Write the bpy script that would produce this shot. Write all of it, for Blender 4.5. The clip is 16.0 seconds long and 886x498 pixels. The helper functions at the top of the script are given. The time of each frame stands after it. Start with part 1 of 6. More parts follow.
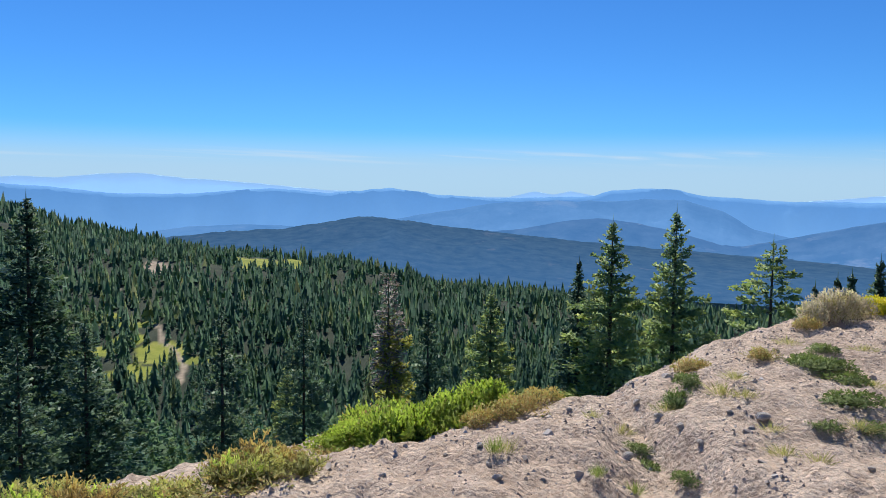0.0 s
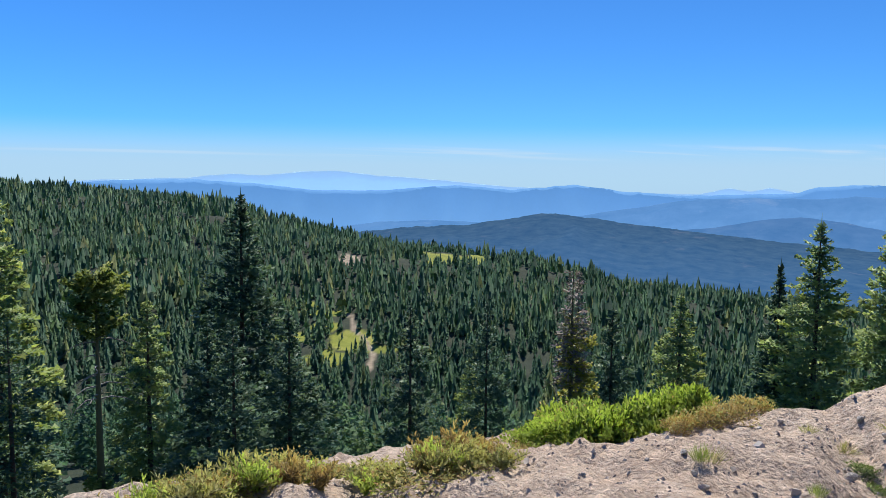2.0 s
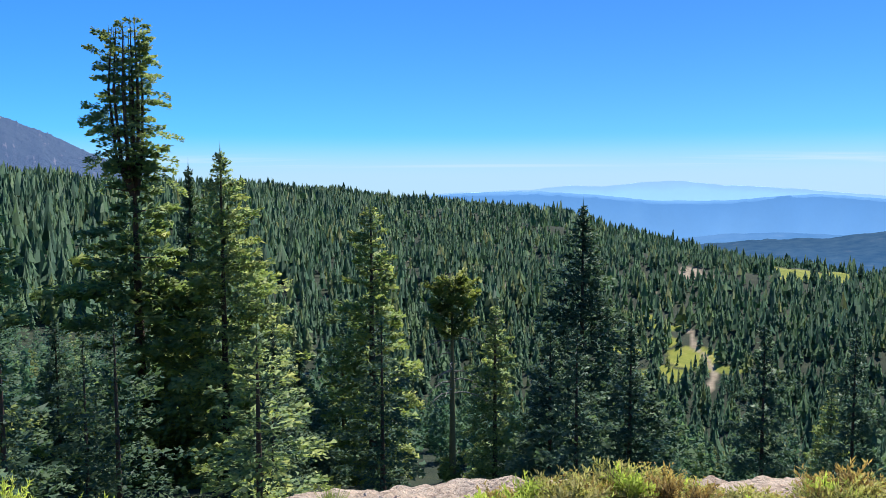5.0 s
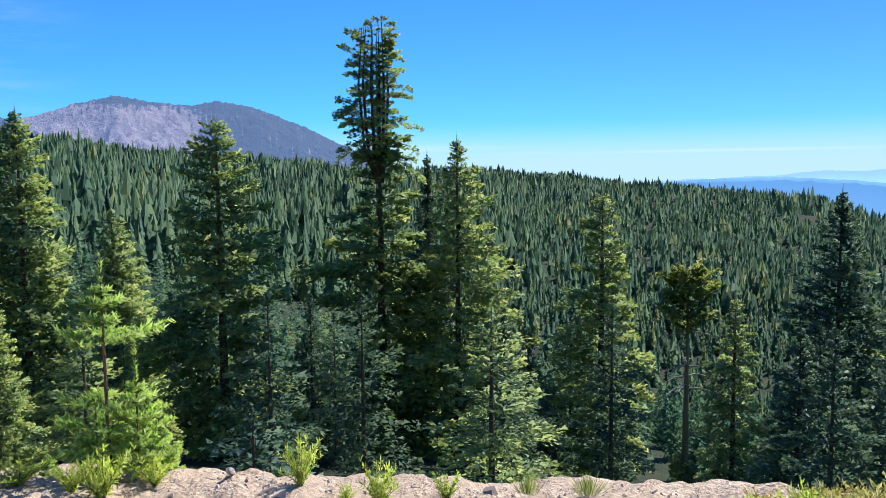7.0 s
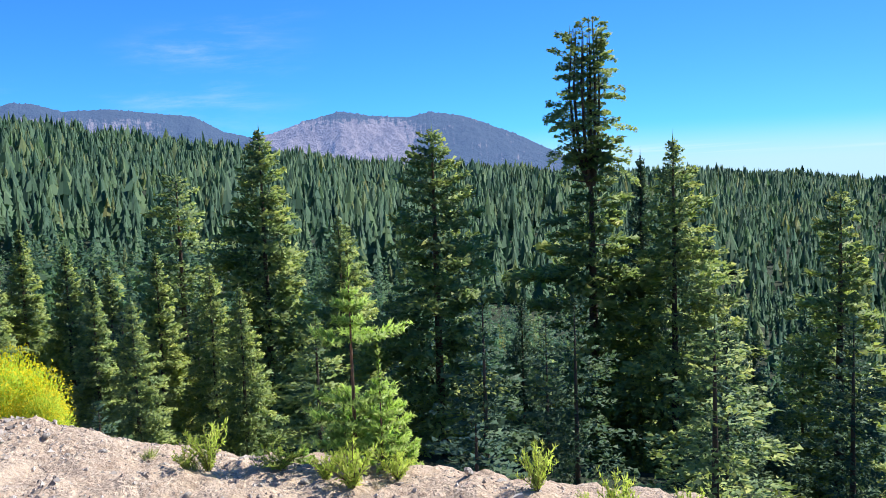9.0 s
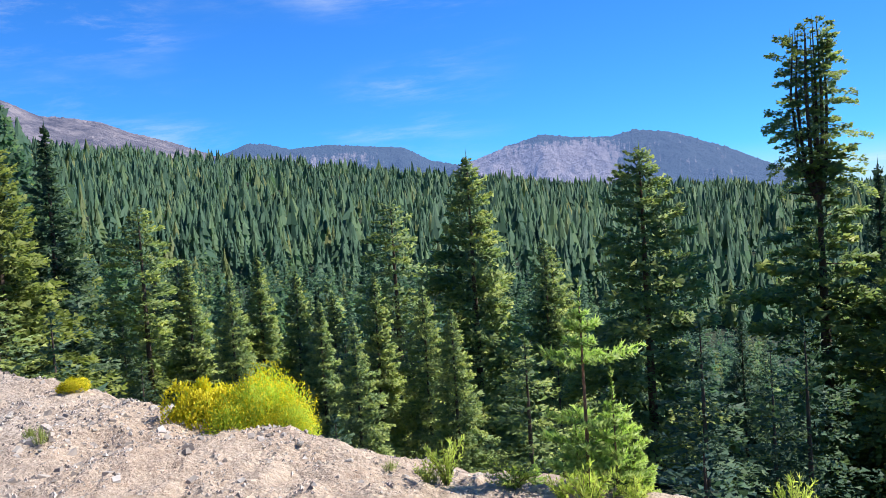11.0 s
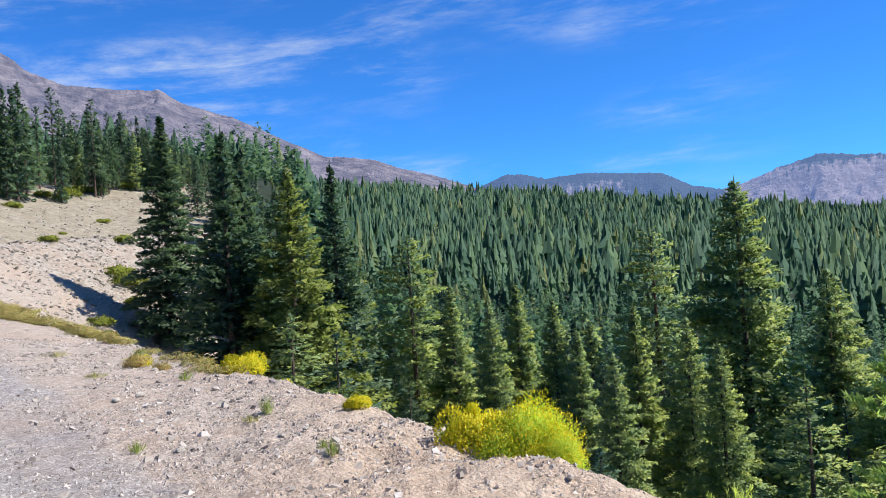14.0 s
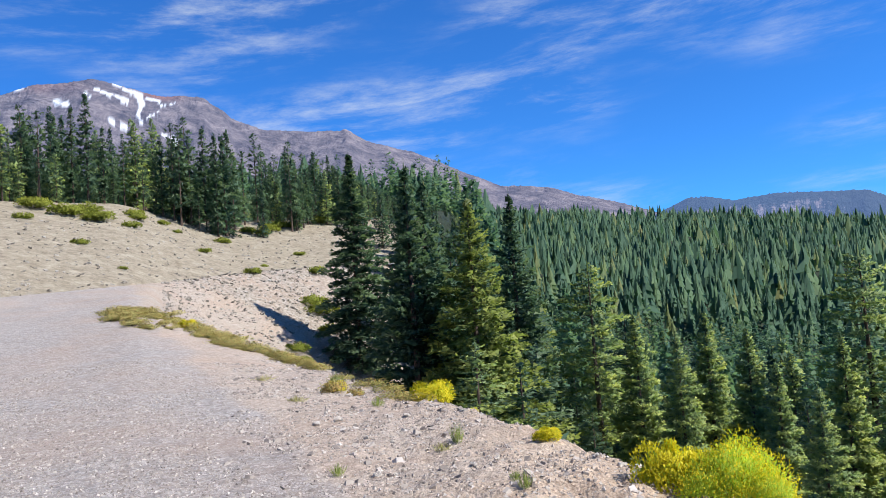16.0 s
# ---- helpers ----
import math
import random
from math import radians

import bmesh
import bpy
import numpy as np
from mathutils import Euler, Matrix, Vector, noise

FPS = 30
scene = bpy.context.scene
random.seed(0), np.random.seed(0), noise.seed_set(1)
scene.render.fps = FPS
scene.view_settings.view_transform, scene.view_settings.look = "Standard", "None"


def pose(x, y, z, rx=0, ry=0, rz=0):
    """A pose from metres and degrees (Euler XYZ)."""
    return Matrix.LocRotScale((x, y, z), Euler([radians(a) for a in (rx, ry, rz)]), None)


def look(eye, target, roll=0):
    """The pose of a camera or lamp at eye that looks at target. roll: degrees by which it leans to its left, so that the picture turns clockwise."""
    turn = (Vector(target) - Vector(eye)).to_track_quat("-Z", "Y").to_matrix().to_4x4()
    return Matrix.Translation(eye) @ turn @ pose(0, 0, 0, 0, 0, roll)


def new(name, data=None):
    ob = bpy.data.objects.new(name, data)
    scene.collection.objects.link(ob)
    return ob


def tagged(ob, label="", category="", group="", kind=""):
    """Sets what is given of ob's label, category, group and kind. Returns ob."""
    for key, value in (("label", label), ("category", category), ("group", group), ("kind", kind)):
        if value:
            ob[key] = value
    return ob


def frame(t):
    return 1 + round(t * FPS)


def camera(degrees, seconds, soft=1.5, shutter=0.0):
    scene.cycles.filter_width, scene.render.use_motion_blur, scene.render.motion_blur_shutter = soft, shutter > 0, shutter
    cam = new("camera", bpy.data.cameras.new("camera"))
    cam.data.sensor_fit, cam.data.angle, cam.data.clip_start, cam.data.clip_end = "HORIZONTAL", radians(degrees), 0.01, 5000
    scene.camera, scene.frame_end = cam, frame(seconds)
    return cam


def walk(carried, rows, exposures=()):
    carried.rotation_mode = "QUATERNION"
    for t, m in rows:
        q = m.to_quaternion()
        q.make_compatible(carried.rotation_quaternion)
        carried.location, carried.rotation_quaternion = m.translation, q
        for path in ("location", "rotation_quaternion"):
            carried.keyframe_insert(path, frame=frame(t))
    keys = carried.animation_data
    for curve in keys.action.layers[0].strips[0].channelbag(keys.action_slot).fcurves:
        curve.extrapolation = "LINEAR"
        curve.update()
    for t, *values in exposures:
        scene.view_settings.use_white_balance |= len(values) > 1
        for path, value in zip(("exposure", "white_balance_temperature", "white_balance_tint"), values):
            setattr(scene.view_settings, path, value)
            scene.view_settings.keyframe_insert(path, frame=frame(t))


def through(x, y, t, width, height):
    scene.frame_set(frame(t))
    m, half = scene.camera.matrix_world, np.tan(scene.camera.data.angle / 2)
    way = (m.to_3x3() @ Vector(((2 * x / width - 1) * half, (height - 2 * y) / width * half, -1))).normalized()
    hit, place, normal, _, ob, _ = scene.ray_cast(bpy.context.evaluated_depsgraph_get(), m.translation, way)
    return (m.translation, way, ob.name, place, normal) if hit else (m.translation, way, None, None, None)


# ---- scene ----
cam = camera(60.09, 16.0, soft=0.55)
EYE = 1.55
# seconds, x, y, z above EYE, yaw, pitch, lean
ROWS = [
    (0.0, -0.007, 0.522, -0.003, 0.06, -4.73, -0.76),
    (0.5, -0.028, 0.521, -0.006, 3.21, -4.95, -0.85),
    (1.0, -0.059, 0.529, -0.006, 6.54, -5.20, -0.77),
    (1.5, -0.083, 0.522, -0.006, 10.09, -5.17, -0.68),
    (2.0, -0.112, 0.508, -0.007, 13.69, -5.13, -0.65),
    (2.5, -0.143, 0.495, -0.009, 17.65, -5.10, -0.61),
    (3.0, -0.182, 0.481, -0.011, 21.74, -4.83, -0.47),
    (3.5, -0.211, 0.469, -0.013, 26.04, -4.90, -0.17),
    (4.0, -0.246, 0.457, -0.011, 30.10, -4.83, 0.08),
    (6.5, -0.390, 0.321, -0.012, 51.47, -4.79, 0.22),
    (7.0, -0.425, 0.282, -0.011, 55.53, -5.30, 0.51),
    (7.5, -0.445, 0.244, -0.014, 59.66, -5.29, 0.91),
    (8.0, -0.466, 0.227, -0.012, 63.41, -5.33, 1.33),
    (8.5, -0.488, 0.202, -0.008, 67.29, -5.13, 1.70),
    (9.0, -0.507, 0.172, -0.004, 70.98, -4.65, 2.05),
    (11.5, -0.527, -0.010, -0.005, 89.53, -1.65, 4.04),
    (12.0, -0.541, -0.025, -0.004, 92.80, -1.12, 4.05),
    (12.5, -0.553, -0.049, 0.000, 96.10, -0.45, 3.89),
    (13.0, -0.560, -0.063, 0.005, 98.97, -0.05, 3.77),
    (13.5, -0.569, -0.090, 0.008, 102.33, 0.63, 3.73),
    (14.0, -0.572, -0.094, 0.012, 105.04, 1.20, 3.87),
    (14.5, -0.567, -0.117, 0.017, 108.38, 2.01, 3.95),
    (15.0, -0.568, -0.143, 0.025, 111.74, 2.64, 4.09),
    (15.5, -0.562, -0.169, 0.034, 115.14, 3.37, 4.10),
    (16.0, -0.554, -0.189, 0.039, 118.33, 4.22, 4.15),
]
walk(cam, [(t, pose(x, y, EYE + z, 90 + pitch, lean, yaw)) for t, x, y, z, yaw, pitch, lean in ROWS],
     [(0, 0.02), (4, 0.17), (7.5, 0.44), (9, 0.46), (12, 0.36), (16, 0.23)])

# ---------------------------------------------------------------- world and sun
SUN_AZ, SUN_EL = 8.0, 50.0          # counter-clockwise from +y, degrees
sun_way = Vector((-math.sin(radians(SUN_AZ)) * math.cos(radians(SUN_EL)), math.cos(radians(SUN_AZ)) * math.cos(radians(SUN_EL)), math.sin(radians(SUN_EL))))
world = bpy.data.worlds.new("sky")
scene.world = world
world.use_nodes = True
wn, wl = world.node_tree.nodes, world.node_tree.links
wn.clear()


def wnode(kind, **sockets):
    n = wn.new(kind)
    for k, v in sockets.items():
        n.inputs[k].default_value = v
    return n


sky = wn.new("ShaderNodeTexSky")
sky.sky_type, sky.sun_disc = "NISHITA", False
sky.sun_elevation, sky.sun_rotation = radians(SUN_EL), radians(-SUN_AZ)
sky.altitude, sky.air_density, sky.dust_density, sky.ozone_density = 1800, 1.0, 0.15, 3.0
tc = wn.new("ShaderNodeTexCoord")
# thin cirrus: streaks drawn out along the horizon and rising gently
sep = wn.new("ShaderNodeSeparateXYZ")
wl.new(tc.outputs["Generated"], sep.inputs[0])
along = wn.new("ShaderNodeVectorMath")
along.operation = "DOT_PRODUCT"
wl.new(tc.outputs["Generated"], along.inputs[0])
along.inputs[1].default_value = (math.cos(radians(125)), math.sin(radians(125)), 0)
comb = wn.new("ShaderNodeCombineXYZ")
wl.new(along.outputs["Value"], comb.inputs[0])
wl.new(sep.outputs["Z"], comb.inputs[1])
turnc = wn.new("ShaderNodeMapping")
turnc.inputs["Rotation"].default_value = (0, 0, radians(-4.5))
wl.new(comb.outputs[0], turnc.inputs[0])


def cloud_noise(scale, place, detail, rough, low, high, distort=0.5):
    """One layer of drawn-out cloud, 0 to 1."""
    mp = wn.new("ShaderNodeMapping")
    mp.inputs["Scale"].default_value, mp.inputs["Location"].default_value = scale, place
    wl.new(turnc.outputs[0], mp.inputs[0])
    n = wnode("ShaderNodeTexNoise", Scale=1.0, Detail=detail, Roughness=rough, Distortion=distort)
    wl.new(mp.outputs[0], n.inputs["Vector"])
    r = wn.new("ShaderNodeMapRange")
    r.interpolation_type = "SMOOTHSTEP"
    r.inputs[1].default_value, r.inputs[2].default_value = low, high
    wl.new(n.outputs[0], r.inputs[0])
    return r.outputs[0]


def wmath(op, a, b):
    n = wn.new("ShaderNodeMath")
    n.operation = op
    for sock, v in zip(n.inputs, (a, b)):
        if isinstance(v, float):
            sock.default_value = v
        else:
            wl.new(v, sock)
    return n.outputs[0]


wisps = cloud_noise((5.0, 22.0, 1.0), (3.1, 1.7, 0.0), 8.0, 0.66, 0.42, 0.86, 0.2)
banks = cloud_noise((2.6, 9.0, 1.0), (0.4, 6.1, 0.0), 3.0, 0.5, 0.33, 0.66)
cirrus = wmath("MULTIPLY", wisps, banks)
# the cirrus field lies over the mountain, towards -x and -y
dirn = wn.new("ShaderNodeVectorMath")
dirn.operation = "DOT_PRODUCT"
wl.new(tc.outputs["Generated"], dirn.inputs[0])
dirn.inputs[1].default_value = (-math.sin(radians(117)), math.cos(radians(117)), 0.2)
dramp = wn.new("ShaderNodeMapRange")
dramp.interpolation_type = "SMOOTHSTEP"
dramp.inputs[1].default_value, dramp.inputs[2].default_value = 0.8, 0.94
wl.new(dirn.outputs["Value"], dramp.inputs[0])
cm = wn.new("ShaderNodeMath")
cm.operation = "MULTIPLY"
wl.new(cirrus, cm.inputs[0])
wl.new(dramp.outputs[0], cm.inputs[1])
# pale band of haze low over the far valleys
hz = wn.new("ShaderNodeMapRange")
hz.interpolation_type = "SMOOTHSTEP"
hz.inputs[1].default_value, hz.inputs[2].default_value = 0.075, 0.015
hz.inputs[3].default_value, hz.inputs[4].default_value = 0.0, 0.85
wl.new(sep.outputs["Z"], hz.inputs[0])
west = wn.new("ShaderNodeVectorMath")
west.operation = "DOT_PRODUCT"
wl.new(tc.outputs["Generated"], west.inputs[0])
west.inputs[1].default_value = (-math.sin(radians(5)), math.cos(radians(5)), 0.0)
wramp = wn.new("ShaderNodeMapRange")
wramp.interpolation_type = "SMOOTHSTEP"
wramp.inputs[1].default_value, wramp.inputs[2].default_value = 0.1, 0.75
wramp.inputs[3].default_value, wramp.inputs[4].default_value = 0.35, 1.0
wl.new(west.outputs["Value"], wramp.inputs[0])
hzm = wn.new("ShaderNodeMath")
hzm.operation = "MULTIPLY"
wl.new(hz.outputs[0], hzm.inputs[0])
wl.new(wramp.outputs[0], hzm.inputs[1])
tint = wn.new("ShaderNodeMix")
tint.data_type, tint.blend_type = "RGBA", "MULTIPLY"
tint.inputs["Factor"].default_value = 1.0
wl.new(sky.outputs[0], tint.inputs[6])
veil = wn.new("ShaderNodeMix")          # the sky over the mountain is a little clearer and brighter
veil.data_type = "RGBA"
broad = wn.new("ShaderNodeMapRange")
broad.interpolation_type = "SMOOTHSTEP"
broad.inputs[1].default_value, broad.inputs[2].default_value = -0.1, 0.9
wl.new(dirn.outputs["Value"], broad.inputs[0])
wl.new(broad.outputs[0], veil.inputs["Factor"])
veil.inputs[6].default_value = (0.31, 0.76, 1.28, 1)
veil.inputs[7].default_value = (0.32, 1.0, 1.85, 1)
wl.new(veil.outputs[2], tint.inputs[7])
mixh = wn.new("ShaderNodeMix")
mixh.data_type = "RGBA"
wl.new(hzm.outputs[0], mixh.inputs["Factor"])
wl.new(tint.outputs[2], mixh.inputs[6])
mixh.inputs[7].default_value = (5.2, 7.4, 9.6, 1)
mixc = wn.new("ShaderNodeMix")
mixc.data_type = "RGBA"
wl.new(cm.outputs[0], mixc.inputs["Factor"])
wl.new(mixh.outputs[2], mixc.inputs[6])
mixc.inputs[7].default_value = (7.5, 8.2, 9.0, 1)
low_band = wn.new("ShaderNodeMapRange")      # small flat clouds in the haze over the valley
low_band.interpolation_type = "SMOOTHSTEP"
low_band.inputs[1].default_value, low_band.inputs[2].default_value = 0.014, 0.0
wl.new(wmath("ABSOLUTE", wmath("SUBTRACT", sep.outputs["Z"], 0.037), 0.0), low_band.inputs[0])
flat = wmath("MULTIPLY", cloud_noise((7.0, 90.0, 1.0), (1.3, 0.6, 0.0), 4.0, 0.5, 0.52, 0.72, 0.2), wmath("MULTIPLY", low_band.outputs[0], wramp.outputs[0]))
mixl = wn.new("ShaderNodeMix")
mixl.data_type = "RGBA"
wl.new(wmath("MULTIPLY", flat, 0.6), mixl.inputs["Factor"])
wl.new(mixc.outputs[2], mixl.inputs[6])
mixl.inputs[7].default_value = (7.5, 8.6, 9.8, 1)
bg = wnode("ShaderNodeBackground", Strength=0.088)
wl.new(mixl.outputs[2], bg.inputs[0])
wo = wn.new("ShaderNodeOutputWorld")
wl.new(bg.outputs[0], wo.inputs[0])
sun = new("sun", bpy.data.lights.new("sun", "SUN"))
sun.data.energy, sun.data.angle, sun.data.color = 5.0, radians(0.53), (1.0, 0.965, 0.91)
sun.matrix_world = look(sun_way * 50, (0, 0, 0))


# ---------------------------------------------------------------- material kit
class Mat:
    """A node material, built step by step."""

    def __init__(self, name):
        self.m = bpy.data.materials.new(name)
        self.m.use_nodes = True
        self.n, self.l = self.m.node_tree.nodes, self.m.node_tree.links
        self.b = self.n["Principled BSDF"]
        self.b.inputs["Specular IOR Level"].default_value = 0.25
        self.out = self.n["Material Output"]
        self.tc = self.n.new("ShaderNodeTexCoord")

    def noise(self, scale, detail=4.0, rough=0.6, coord="Object", distort=0.0, stretch=None):
        n = self.n.new("ShaderNodeTexNoise")
        n.inputs["Scale"].default_value, n.inputs["Detail"].default_value = scale, detail
        n.inputs["Roughness"].default_value, n.inputs["Distortion"].default_value = rough, distort
        src = self.tc.outputs[coord]
        if stretch:
            mp = self.n.new("ShaderNodeMapping")
            mp.inputs["Scale"].default_value = stretch
            self.l.new(src, mp.inputs[0])
            src = mp.outputs[0]
        self.l.new(src, n.inputs["Vector"])
        return n.outputs[0]

    def voronoi(self, scale, feature="F1", out="Distance"):
        n = self.n.new("ShaderNodeTexVoronoi")
        n.feature = feature
        n.inputs["Scale"].default_value = scale
        self.l.new(self.tc.outputs["Object"], n.inputs["Vector"])
        return n.outputs[out]

    def ramp(self, fac, *stops):
        n = self.n.new("ShaderNodeValToRGB")
        el = n.color_ramp.elements
        while len(el) < len(stops):
            el.new(0.5)
        for e, (p, c) in zip(el, stops):
            e.position, e.color = p, c if len(c) == 4 else (*c, 1)
        self.l.new(fac, n.inputs[0])
        return n.outputs[0]

    def mix(self, fac, a, b, blend="MIX"):
        n = self.n.new("ShaderNodeMix")
        n.data_type, n.blend_type = "RGBA", blend
        for sock, v in ((n.inputs["Factor"], fac), (n.inputs[6], a), (n.inputs[7], b)):
            if hasattr(v, "links"):
                self.l.new(v, sock)
            elif isinstance(v, (int, float)):
                sock.default_value = v
            else:
                sock.default_value = v if len(v) == 4 else (*v, 1)
        return n.outputs[2]

    def math(self, op, a, b=0.0):
        n = self.n.new("ShaderNodeMath")
        n.operation = op
        for sock, v in ((n.inputs[0], a), (n.inputs[1], b)):
            if hasattr(v, "links"):
                self.l.new(v, sock)
            else:
                sock.default_value = v
        return n.outputs[0]

    def attr(self, name):
        n = self.n.new("ShaderNodeAttribute")
        n.attribute_name = name
        return n.outputs["Fac"]

    def rand(self):
        return self.n.new("ShaderNodeObjectInfo").outputs["Random"]

    def island(self):
        return self.n.new("ShaderNodeNewGeometry").outputs["Random Per Island"]

    def color(self, src):
        if hasattr(src, "links"):
            self.l.new(src, self.b.inputs["Base Color"])
        else:
            self.b.inputs["Base Color"].default_value = src if len(src) == 4 else (*src, 1)
        return self

    def rough(self, v):
        self.b.inputs["Roughness"].default_value = v
        return self

    def bump(self, src, dist, strength=1.0):
        n = self.n.new("ShaderNodeBump")
        n.inputs["Distance"].default_value, n.inputs["Strength"].default_value = dist, strength
        self.l.new(src, n.inputs["Height"])
        self.l.new(n.outputs[0], self.b.inputs["Normal"])
        return self

    def leafy(self, src, through=0.35):
        """Thin foliage: part of the light passes through."""
        tr = self.n.new("ShaderNodeBsdfTranslucent")
        warm = self.mix(1.0, src, (1.15, 1.25, 0.85), "MULTIPLY")
        self.l.new(warm, tr.inputs[0])
        mx = self.n.new("ShaderNodeMixShader")
        mx.inputs[0].default_value = through
        self.l.new(self.b.outputs[0], mx.inputs[1])
        self.l.new(tr.outputs[0], mx.inputs[2])
        self.l.new(mx.outputs[0], self.out.inputs[0])
        return self.color(src)


def foliage(name, dark, mid, light, through=0.35, shine=0.15):
    m = Mat(name)
    isl = m.ramp(m.island(), (0.0, dark), (0.55, mid), (1.0, light))
    big = m.mix(m.math("MULTIPLY", m.rand(), 0.35), isl, light)
    spots = m.noise(1.7, 3.0)
    c = m.mix(m.math("MULTIPLY", spots, 0.35), big, dark)
    m.leafy(c, through).rough(0.48)          # waxy needles and leaves shine a little
    m.b.inputs["Specular IOR Level"].default_value = shine
    return m.m


def needles(name, old, mid, shoot, through=0.4, shine=0.3):
    """Conifer needles: dark old growth, lighter shoots, each tree a little different."""
    m = Mat(name)
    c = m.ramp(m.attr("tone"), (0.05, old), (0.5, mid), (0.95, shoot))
    c = m.mix(m.math("MULTIPLY", m.island(), 0.3), c, old)
    c = m.mix(m.math("MULTIPLY", m.rand(), 0.3), c, m.mix(1.0, c, (1.3, 1.12, 0.75), "MULTIPLY"))
    m.leafy(c, through).rough(0.45)
    m.b.inputs["Specular IOR Level"].default_value = shine
    return m.m


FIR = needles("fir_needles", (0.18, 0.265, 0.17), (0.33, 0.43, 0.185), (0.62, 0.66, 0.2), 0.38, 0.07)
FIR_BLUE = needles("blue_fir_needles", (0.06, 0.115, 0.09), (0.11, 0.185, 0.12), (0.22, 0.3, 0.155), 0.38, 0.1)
FIR_GOLD = needles("yellow_green_fir_needles", (0.15, 0.19, 0.07), (0.27, 0.32, 0.1), (0.46, 0.5, 0.14), 0.4, 0.08)
FIR_MOSS = needles("mossy_fir_needles", (0.28, 0.29, 0.09), (0.5, 0.49, 0.14), (0.74, 0.67, 0.2), 0.6)
FIR_YOUNG = needles("young_fir_needles", (0.24, 0.38, 0.115), (0.42, 0.57, 0.17), (0.62, 0.74, 0.28), 0.55)
FIR_DEAD = foliage("dead_fir_twigs", (0.25, 0.2, 0.17), (0.4, 0.33, 0.28), (0.55, 0.47, 0.4), 0.2)
MANZANITA = foliage("manzanita_leaves", (0.22, 0.31, 0.05), (0.39, 0.49, 0.08), (0.58, 0.64, 0.14), 0.5)
OLIVE = foliage("olive_shrub_leaves", (0.13, 0.165, 0.025), (0.26, 0.3, 0.045), (0.42, 0.44, 0.08), 0.35)
LUPINE = foliage("grey_green_leaves", (0.13, 0.19, 0.06), (0.22, 0.29, 0.1), (0.36, 0.4, 0.18), 0.35)
SAGE = foliage("dry_shrub_leaves", (0.34, 0.34, 0.12), (0.56, 0.52, 0.2), (0.76, 0.65, 0.3), 0.45)
RUST = foliage("rust_shrub_leaves", (0.38, 0.24, 0.09), (0.58, 0.41, 0.16), (0.74, 0.56, 0.26), 0.45)
YELLOW = foliage("rabbitbrush_flowers", (0.72, 0.58, 0.02), (0.87, 0.74, 0.03), (0.94, 0.83, 0.08), 0.4)
YELLOWGREEN = foliage("rabbitbrush_stems", (0.42, 0.55, 0.05), (0.6, 0.73, 0.08), (0.76, 0.86, 0.13), 0.55)
STRAW = foliage("dry_flower_heads", (0.58, 0.43, 0.29), (0.8, 0.66, 0.5), (0.9, 0.82, 0.7), 0.45)
FEATHER = foliage("feathery_shrub_leaves", (0.42, 0.52, 0.1), (0.62, 0.72, 0.16), (0.78, 0.8, 0.25), 0.55)
GRASS = foliage("grass_blades", (0.2, 0.28, 0.06), (0.36, 0.44, 0.1), (0.52, 0.54, 0.2), 0.4)

_b = Mat("fir_bark")
_b.color(_b.mix(_b.noise(6, 5, 0.7, stretch=(1, 1, 0.25)), (0.05, 0.035, 0.028), (0.2, 0.14, 0.11))).rough(0.9)
BARK = _b.m
_b = Mat("reddish_bark")
_b.color(_b.mix(_b.noise(6, 5, 0.7, stretch=(1, 1, 0.25)), (0.09, 0.05, 0.035), (0.3, 0.18, 0.12))).rough(0.9)
REDBARK = _b.m
_b = Mat("mossy_bark")
_b.color(_b.mix(_b.noise(5, 5, 0.7, stretch=(1, 1, 0.4)), (0.1, 0.085, 0.05), (0.32, 0.29, 0.13))).rough(0.9)
MOSSBARK = _b.m
_b = Mat("weathered_grey_wood")
_b.color(_b.mix(_b.noise(9, 4), (0.22, 0.2, 0.17), (0.42, 0.38, 0.33))).rough(0.85)
DEADWOOD = _b.m

_g = Mat("pullout_gravel_and_forest_floor")
_n1, _n2, _n3 = _g.noise(0.35, 5, 0.6), _g.noise(4.0, 6, 0.7), _g.noise(38.0, 4, 0.75)
_tan = _g.ramp(_n2, (0.25, (0.37, 0.285, 0.21)), (0.5, (0.55, 0.44, 0.335)), (0.8, (0.69, 0.575, 0.46)))
_grey = _g.ramp(_n2, (0.25, (0.2, 0.178, 0.162)), (0.55, (0.345, 0.32, 0.3)), (0.8, (0.5, 0.47, 0.44)))
_grit = _g.mix(_g.ramp(_g.noise(9.0, 3), (0.45, (0, 0, 0)), (0.55, (1, 1, 1))), _g.ramp(_g.voronoi(34.0, out="Color"), (0.1, (0.24, 0.2, 0.175)), (0.5, (0.5, 0.44, 0.39)), (0.95, (0.86, 0.8, 0.74))),
               _g.ramp(_g.voronoi(13.0, out="Color"), (0.1, (0.26, 0.215, 0.185)), (0.5, (0.52, 0.45, 0.39)), (0.95, (0.84, 0.77, 0.7))))
_soil = _g.mix(_g.attr("packed"), _tan, _grey)
_scree = _g.ramp(_g.voronoi(4.5, out="Color"), (0.1, (0.21, 0.185, 0.155)), (0.5, (0.35, 0.315, 0.265)), (0.9, (0.48, 0.44, 0.385)))
_soil = _g.mix(_g.attr("rubble"), _soil, _scree)
